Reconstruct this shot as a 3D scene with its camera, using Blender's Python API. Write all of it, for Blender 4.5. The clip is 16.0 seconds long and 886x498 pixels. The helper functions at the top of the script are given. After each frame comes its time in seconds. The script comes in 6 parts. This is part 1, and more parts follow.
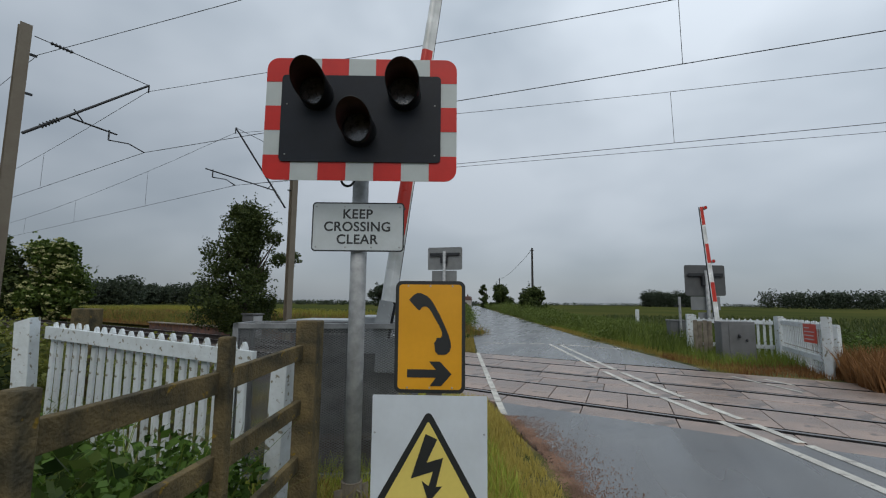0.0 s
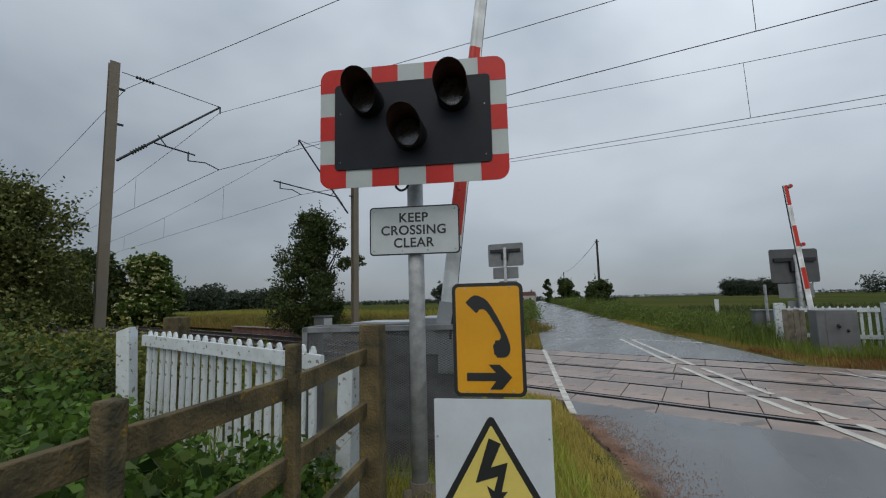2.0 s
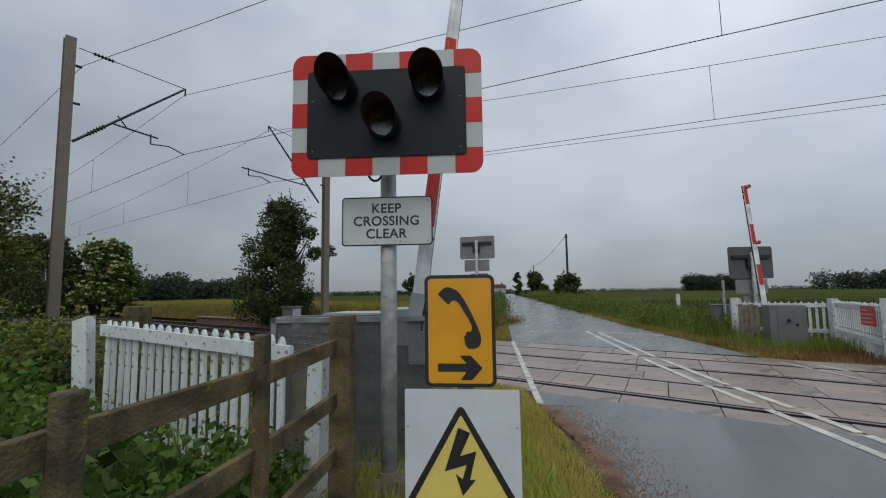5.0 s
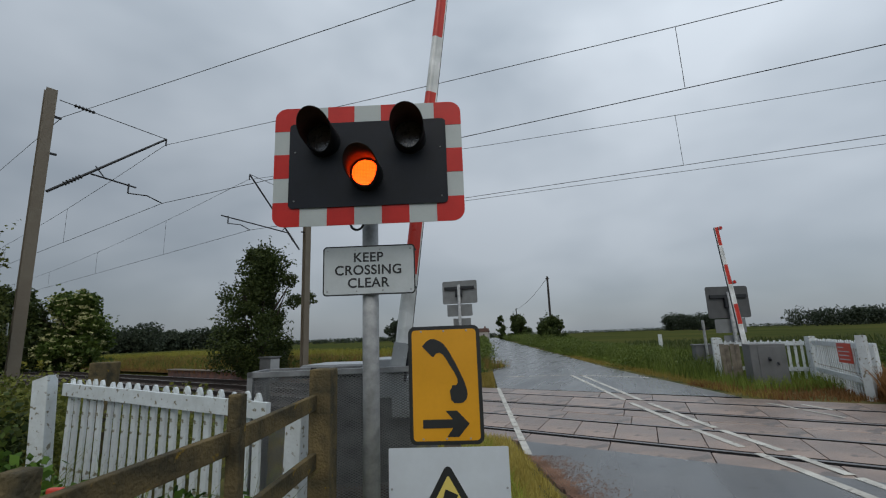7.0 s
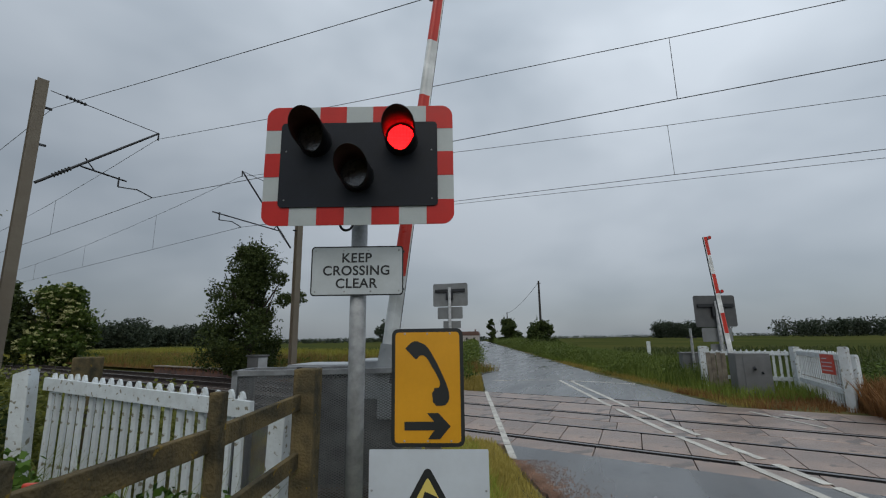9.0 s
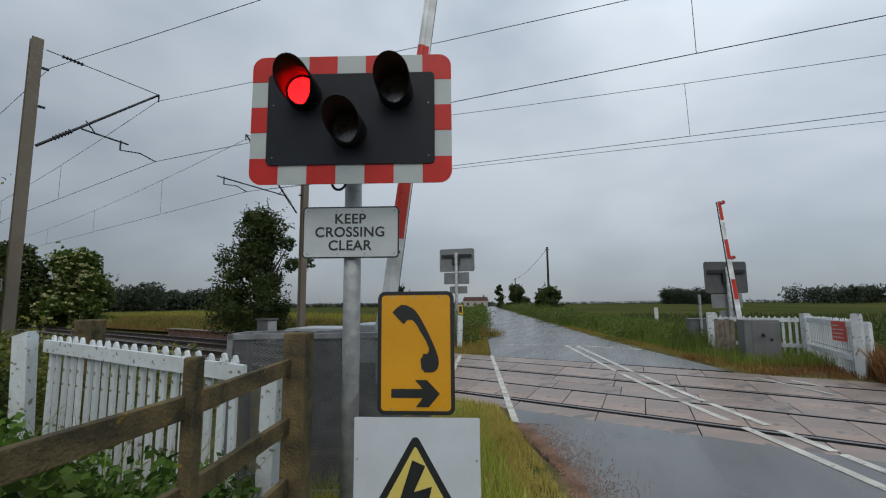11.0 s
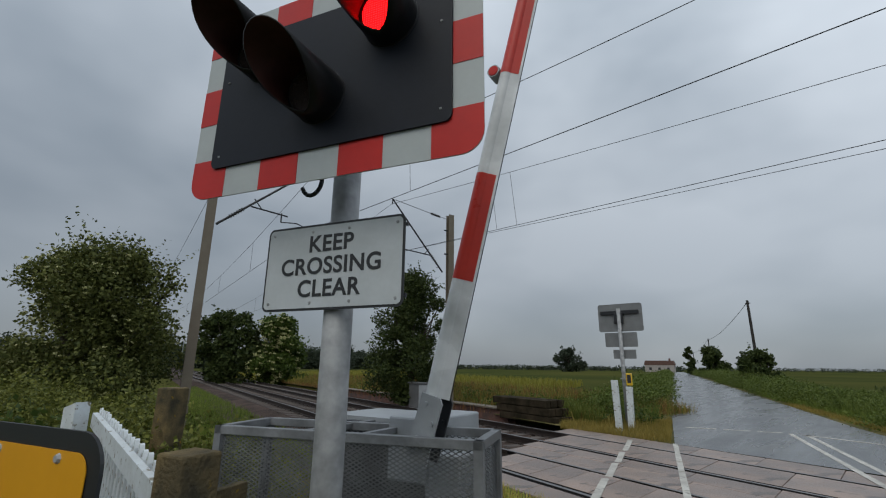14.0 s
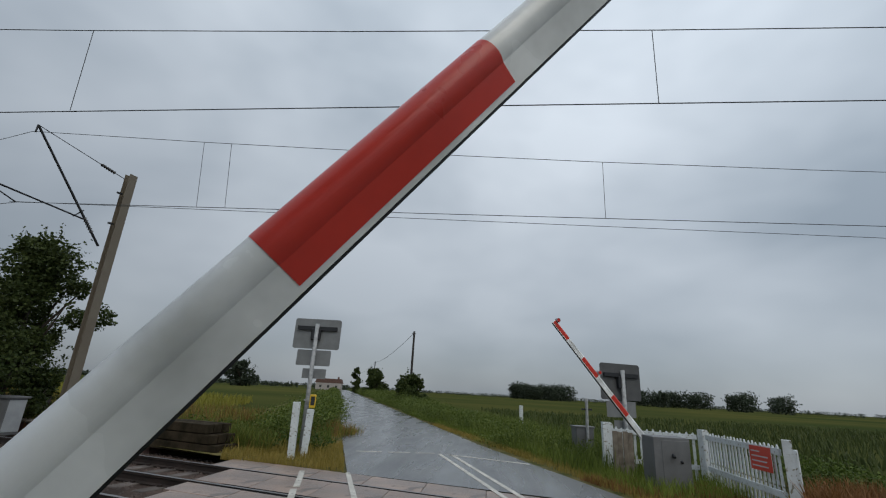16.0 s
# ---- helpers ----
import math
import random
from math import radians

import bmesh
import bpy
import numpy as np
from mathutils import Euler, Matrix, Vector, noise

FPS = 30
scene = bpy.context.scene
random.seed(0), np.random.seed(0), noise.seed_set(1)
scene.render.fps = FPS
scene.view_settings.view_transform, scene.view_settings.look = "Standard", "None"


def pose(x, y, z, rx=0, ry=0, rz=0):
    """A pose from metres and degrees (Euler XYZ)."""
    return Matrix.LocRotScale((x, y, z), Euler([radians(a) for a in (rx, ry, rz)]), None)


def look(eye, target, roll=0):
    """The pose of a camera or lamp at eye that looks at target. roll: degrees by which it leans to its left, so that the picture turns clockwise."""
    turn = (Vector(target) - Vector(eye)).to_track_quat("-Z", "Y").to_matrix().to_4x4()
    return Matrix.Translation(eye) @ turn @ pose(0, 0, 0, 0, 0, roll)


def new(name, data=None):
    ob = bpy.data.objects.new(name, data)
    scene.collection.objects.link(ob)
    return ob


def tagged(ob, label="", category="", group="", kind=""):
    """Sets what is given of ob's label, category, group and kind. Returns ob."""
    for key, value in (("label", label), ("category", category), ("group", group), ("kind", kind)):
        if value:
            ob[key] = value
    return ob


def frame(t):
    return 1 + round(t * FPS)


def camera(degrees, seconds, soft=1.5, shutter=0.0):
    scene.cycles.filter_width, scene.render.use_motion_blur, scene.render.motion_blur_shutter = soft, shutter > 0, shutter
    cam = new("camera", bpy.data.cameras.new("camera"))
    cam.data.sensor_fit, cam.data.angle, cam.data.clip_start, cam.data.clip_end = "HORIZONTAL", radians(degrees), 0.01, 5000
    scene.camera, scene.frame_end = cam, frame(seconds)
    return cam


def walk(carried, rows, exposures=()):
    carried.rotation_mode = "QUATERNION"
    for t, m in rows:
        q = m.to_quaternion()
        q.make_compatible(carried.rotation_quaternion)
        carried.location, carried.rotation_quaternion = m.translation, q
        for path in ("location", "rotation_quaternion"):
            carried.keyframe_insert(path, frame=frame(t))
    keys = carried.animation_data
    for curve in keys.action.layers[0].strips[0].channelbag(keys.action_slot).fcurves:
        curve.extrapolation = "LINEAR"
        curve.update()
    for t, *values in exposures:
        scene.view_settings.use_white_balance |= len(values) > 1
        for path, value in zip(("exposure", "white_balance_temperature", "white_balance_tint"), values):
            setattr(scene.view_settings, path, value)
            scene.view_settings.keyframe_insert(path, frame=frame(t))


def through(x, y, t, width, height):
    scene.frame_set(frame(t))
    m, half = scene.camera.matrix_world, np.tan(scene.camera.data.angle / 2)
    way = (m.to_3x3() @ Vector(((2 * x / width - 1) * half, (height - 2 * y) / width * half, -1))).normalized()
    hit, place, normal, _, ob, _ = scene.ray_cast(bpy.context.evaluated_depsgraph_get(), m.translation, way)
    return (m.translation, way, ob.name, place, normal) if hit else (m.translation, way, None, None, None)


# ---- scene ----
cam = camera(89.1, 16.0, soft=1.15)
PATH = [
    (0, (0.1, 0.016, 1.465), (-0.62, 1.866, 1.705), 0.5),
    (0.5, (0.095, 0.017, 1.479), (-0.647, 1.865, 1.665), 0.5),
    (1, (0.105, 0.025, 1.493), (-0.785, 1.806, 1.681), -0.0),
    (1.5, (0.119, 0.038, 1.493), (-0.851, 1.774, 1.708), -0.8),
    (2, (0.118, 0.049, 1.489), (-0.846, 1.786, 1.719), -1.4),
    (2.5, (0.119, 0.04, 1.481), (-0.823, 1.792, 1.685), -1.2),
    (3, (0.121, 0.05, 1.473), (-0.805, 1.813, 1.661), -1.3),
    (3.5, (0.12, 0.062, 1.482), (-0.794, 1.831, 1.657), -1.3),
    (5.8, (0.107, 0.03, 1.493), (-0.695, 1.845, 1.745), -1.4),
    (6, (0.102, 0.051, 1.518), (-0.688, 1.864, 1.811), -1.7),
    (6.5, (0.1, 0.049, 1.52), (-0.673, 1.861, 1.867), -2.0),
    (7, (0.105, 0.05, 1.517), (-0.661, 1.857, 1.901), -2.1),
    (7.5, (0.126, 0.022, 1.521), (-0.637, 1.825, 1.933), -2.1),
    (8, (0.135, 0.033, 1.521), (-0.622, 1.837, 1.938), -1.9),
    (8.5, (0.141, 0.042, 1.521), (-0.604, 1.854, 1.922), -1.3),
    (9, (0.138, 0.048, 1.518), (-0.597, 1.866, 1.911), -0.8),
    (11.3, (0.156, 0.235, 1.509), (-0.628, 2.06, 1.747), -0.5),
    (11.5, (0.198, 0.226, 1.508), (-0.57, 2.056, 1.754), -0.4),
    (12, (0.169, 0.5, 1.583), (-0.664, 2.274, 1.98), -1.6),
    (12.5, (0.196, 0.799, 1.598), (-0.703, 2.501, 2.142), -1.6),
    (13, (0.199, 1.12, 1.621), (-0.816, 2.745, 2.196), -0.3),
    (13.5, (0.039, 1.504, 1.609), (-1.139, 3.028, 2.145), 0.0),
    (14, (-0.083, 1.869, 1.621), (-1.436, 3.252, 2.126), 0.6),
    (14.5, (-0.318, 2.219, 1.607), (-1.715, 3.572, 2.074), 2.7),
    (15, (-0.648, 2.562, 1.619), (-1.969, 3.988, 2.089), 3.9),
    (15.5, (-0.875, 2.848, 1.635), (-1.748, 4.553, 2.203), 4.0),
    (16, (-0.985, 2.972, 1.72), (-1.198, 4.866, 2.327), 3.2),
]
walk(cam, [(t, look(eye, target, roll)) for t, eye, target, roll in PATH], [(0, 0.04), (2, 0.02), (3.6, 0.13), (6, -0.06), (9, -0.13), (11.4, 0.08), (12.1, -0.06), (13, -0.18), (14, -0.12), (16, -0.12)])

# ---- light ----
world = bpy.data.worlds.new("overcast")
scene.world = world
world.use_nodes = True


def build_world():
    nt = world.node_tree
    nt.nodes.clear()
    N = nt.nodes.new
    L = nt.links.new
    out = N("ShaderNodeOutputWorld")
    bg = N("ShaderNodeBackground")
    sky = N("ShaderNodeTexSky")
    sky.sky_type = "NISHITA"
    sky.sun_disc = False
    sky.sun_elevation = radians(48)
    sky.sun_rotation = radians(200)
    co = N("ShaderNodeTexCoord")
    mp = N("ShaderNodeMapping")
    mp.inputs["Scale"].default_value = (1.0, 1.0, 1.9)
    mp.inputs["Rotation"].default_value = (0.0, 0.0, radians(-20))
    n1 = N("ShaderNodeTexNoise")
    n1.inputs["Scale"].default_value = 1.45
    n1.inputs["Detail"].default_value = 4.0
    n1.inputs["Roughness"].default_value = 0.48
    n1.inputs["Distortion"].default_value = 0.15
    ramp = N("ShaderNodeValToRGB")
    e = ramp.color_ramp.elements
    e[0].position, e[0].color = 0.33, (0.245, 0.290, 0.338, 1)
    e[1].position, e[1].color = 0.66, (0.49, 0.540, 0.595, 1)
    # the layer is thinner overhead, thicker towards the horizon
    sep = N("ShaderNodeSeparateXYZ")
    up = N("ShaderNodeMapRange")
    up.inputs["From Min"].default_value = 0.0
    up.inputs["From Max"].default_value = 0.9
    up.inputs["To Min"].default_value = 0.70
    up.inputs["To Max"].default_value = 1.95
    mul = N("ShaderNodeVectorMath")
    mul.operation = "SCALE"
    sk = N("ShaderNodeVectorMath")
    sk.operation = "SCALE"
    sk.inputs["Scale"].default_value = 0.10
    mix = N("ShaderNodeMix")
    mix.data_type = "RGBA"
    mix.inputs["Factor"].default_value = 0.9
    L(co.outputs["Generated"], mp.inputs["Vector"])
    L(mp.outputs["Vector"], n1.inputs["Vector"])
    L(n1.outputs["Fac"], ramp.inputs["Fac"])
    L(co.outputs["Generated"], sep.inputs["Vector"])
    L(sep.outputs["Z"], up.inputs["Value"])
    L(ramp.outputs["Color"], mul.inputs[0])
    side = N("ShaderNodeMapRange")
    side.inputs["From Min"].default_value, side.inputs["From Max"].default_value = -0.9, 0.5
    side.inputs["To Min"].default_value, side.inputs["To Max"].default_value = 0.88, 1.24
    L(sep.outputs["X"], side.inputs["Value"])
    both = N("ShaderNodeMath")
    both.operation = "MULTIPLY"
    L(up.outputs["Result"], both.inputs[0])
    L(side.outputs["Result"], both.inputs[1])
    L(both.outputs["Value"], mul.inputs["Scale"])
    L(sky.outputs["Color"], sk.inputs[0])
    L(sk.outputs["Vector"], mix.inputs["A"])
    L(mul.outputs["Vector"], mix.inputs["B"])
    L(mix.outputs["Result"], bg.inputs["Color"])
    bg.inputs["Strength"].default_value = 1.0
    L(bg.outputs["Background"], out.inputs["Surface"])


build_world()
sun = new("sun", bpy.data.lights.new("sun", "SUN"))
sun.data.energy, sun.data.angle, sun.data.color = 1.05, radians(45), (1.0, 0.93, 0.80)
sun.matrix_world = look((0, 0, 0), (-0.35, 0.60, -0.75))


# ---- materials ----
def mat(name, colour, rough=0.6, metal=0.0, scale=8.0, vary=0.15, dark=None, fine=60.0, bump=0.1, glow=0.0, rand=0.0, patch=0.5, spec=0.5, spot=None):
    """Colour with stains at a large scale, grain at a fine one, and a little relief."""
    m = bpy.data.materials.new(name)
    m.use_nodes = True
    nt = m.node_tree
    b = nt.nodes["Principled BSDF"]
    N, L = nt.nodes.new, nt.links.new
    co = N("ShaderNodeTexCoord")
    big, small = N("ShaderNodeTexNoise"), N("ShaderNodeTexNoise")
    for n, s in ((big, scale), (small, fine)):
        n.inputs["Scale"].default_value = s
        n.inputs["Detail"].default_value = 4.0
        L(co.outputs["Object"], n.inputs["Vector"])
    ramp = N("ShaderNodeValToRGB")
    e = ramp.color_ramp.elements
    d = dark or [c * (1 - 2.2 * vary) for c in colour]
    e[0].position, e[0].color = 0.5 - 0.3 * patch, (*d, 1)
    e[1].position, e[1].color = 0.5 + 0.3 * patch, (*colour, 1)
    L(big.outputs["Fac"], ramp.inputs["Fac"])
    hsv = N("ShaderNodeHueSaturation")
    rng = N("ShaderNodeMapRange")
    rng.inputs["To Min"].default_value, rng.inputs["To Max"].default_value = 1 - vary, 1 + vary
    L(small.outputs["Fac"], rng.inputs["Value"])
    L(ramp.outputs["Color"], hsv.inputs["Color"])
    if rand:
        info, r2, mul = N("ShaderNodeObjectInfo"), N("ShaderNodeMapRange"), N("ShaderNodeMath")
        mul.operation = "MULTIPLY"
        r2.inputs["To Min"].default_value, r2.inputs["To Max"].default_value = 1 - rand, 1 + rand
        L(info.outputs["Random"], r2.inputs["Value"])
        L(r2.outputs["Result"], mul.inputs[0])
        L(rng.outputs["Result"], mul.inputs[1])
        L(mul.outputs["Value"], hsv.inputs["Value"])
    else:
        L(rng.outputs["Result"], hsv.inputs["Value"])
    last = hsv.outputs["Color"]
    if spot:
        colour2, size2, cut = spot
        sp, edge, mx = N("ShaderNodeTexNoise"), N("ShaderNodeMapRange"), N("ShaderNodeMix")
        sp.inputs["Scale"].default_value, sp.inputs["Detail"].default_value = size2, 5.0
        L(co.outputs["Object"], sp.inputs["Vector"])
        edge.inputs["From Min"].default_value, edge.inputs["From Max"].default_value = cut, cut + 0.05
        L(sp.outputs["Fac"], edge.inputs["Value"])
        mx.data_type = "RGBA"
        L(edge.outputs["Result"], mx.inputs["Factor"])
        L(last, mx.inputs["A"])
        mx.inputs["B"].default_value = (*colour2, 1)
        last = mx.outputs["Result"]
    L(last, b.inputs["Base Color"])
    rr = N("ShaderNodeMapRange")
    rr.inputs["To Min"].default_value, rr.inputs["To Max"].default_value = max(0.02, rough - 0.12), min(1, rough + 0.12)
    L(big.outputs["Fac"], rr.inputs["Value"])
    L(rr.outputs["Result"], b.inputs["Roughness"])
    b.inputs["Metallic"].default_value = metal
    b.inputs["Specular IOR Level"].default_value = spec
    if bump:
        bp = N("ShaderNodeBump")
        bp.inputs["Strength"].default_value = bump
        bp.inputs["Distance"].default_value = 0.01
        L(small.outputs["Fac"], bp.inputs["Height"])
        L(bp.outputs["Normal"], b.inputs["Normal"])
    if glow:
        b.inputs["Emission Color"].default_value = (*colour, 1)
        b.inputs["Emission Strength"].default_value = glow
    return m


def leaf_mat(name, a, c, rough=0.55, through=0.25):
    """Foliage: two tones, each leaf its own."""
    m = bpy.data.materials.new(name)
    m.use_nodes = True
    nt = m.node_tree
    b = nt.nodes["Principled BSDF"]
    N, L = nt.nodes.new, nt.links.new
    geo, ramp = N("ShaderNodeNewGeometry"), N("ShaderNodeValToRGB")
    co, big, add = N("ShaderNodeTexCoord"), N("ShaderNodeTexNoise"), N("ShaderNodeMath")
    big.inputs["Scale"].default_value = 0.9
    L(co.outputs["Object"], big.inputs["Vector"])
    add.operation = "MULTIPLY_ADD"
    add.inputs[1].default_value = 0.5
    L(geo.outputs["Random Per Island"], add.inputs[0])
    half = N("ShaderNodeMath")
    half.operation = "MULTIPLY"
    half.inputs[1].default_value = 0.5
    L(big.outputs["Fac"], half.inputs[0])
    L(half.outputs["Value"], add.inputs[2])
    e = ramp.color_ramp.elements
    e[0].position, e[0].color = 0.15, (*a, 1)
    e[1].position, e[1].color = 0.85, (*c, 1)
    L(add.outputs["Value"], ramp.inputs["Fac"])
    L(ramp.outputs["Color"], b.inputs["Base Color"])
    b.inputs["Roughness"].default_value = rough
    b.inputs["Specular IOR Level"].default_value = 0.16
    tr, mx = N("ShaderNodeBsdfTranslucent"), N("ShaderNodeMixShader")
    L(ramp.outputs["Color"], tr.inputs["Color"])
    mx.inputs["Fac"].default_value = through
    out = nt.nodes["Material Output"]
    L(b.outputs["BSDF"], mx.inputs[1])
    L(tr.outputs["BSDF"], mx.inputs[2])
    L(mx.outputs["Shader"], out.inputs["Surface"])
    return m


def wet_road(m):
    """Standing wet in long streaks down the lane: smoother where it lies."""
    nt = m.node_tree
    b = nt.nodes["Principled BSDF"]
    N, L = nt.nodes.new, nt.links.new
    co, mp, n = N("ShaderNodeTexCoord"), N("ShaderNodeMapping"), N("ShaderNodeTexNoise")
    mp.inputs["Rotation"].default_value = (0, 0, radians(-17.6))
    mp.inputs["Scale"].default_value = (1.6, 0.22, 1.0)
    n.inputs["Scale"].default_value, n.inputs["Detail"].default_value = 0.9, 2.0
    L(co.outputs["Object"], mp.inputs["Vector"])
    L(mp.outputs["Vector"], n.inputs["Vector"])
    r = N("ShaderNodeMapRange")
    r.inputs["From Min"].default_value, r.inputs["From Max"].default_value = 0.36, 0.62
    r.inputs["To Min"].default_value, r.inputs["To Max"].default_value = 0.36, 0.20
    L(n.outputs["Fac"], r.inputs["Value"])
    L(r.outputs["Result"], b.inputs["Roughness"])
    for node in nt.nodes:
        if node.type == "BUMP":
            q = N("ShaderNodeMapRange")
            q.inputs["From Min"].default_value, q.inputs["From Max"].default_value = 0.36, 0.62
            q.inputs["To Min"].default_value, q.inputs["To Max"].default_value = 0.26, 0.12
            L(n.outputs["Fac"], q.inputs["Value"])
            L(q.outputs["Result"], node.inputs["Strength"])
    return m


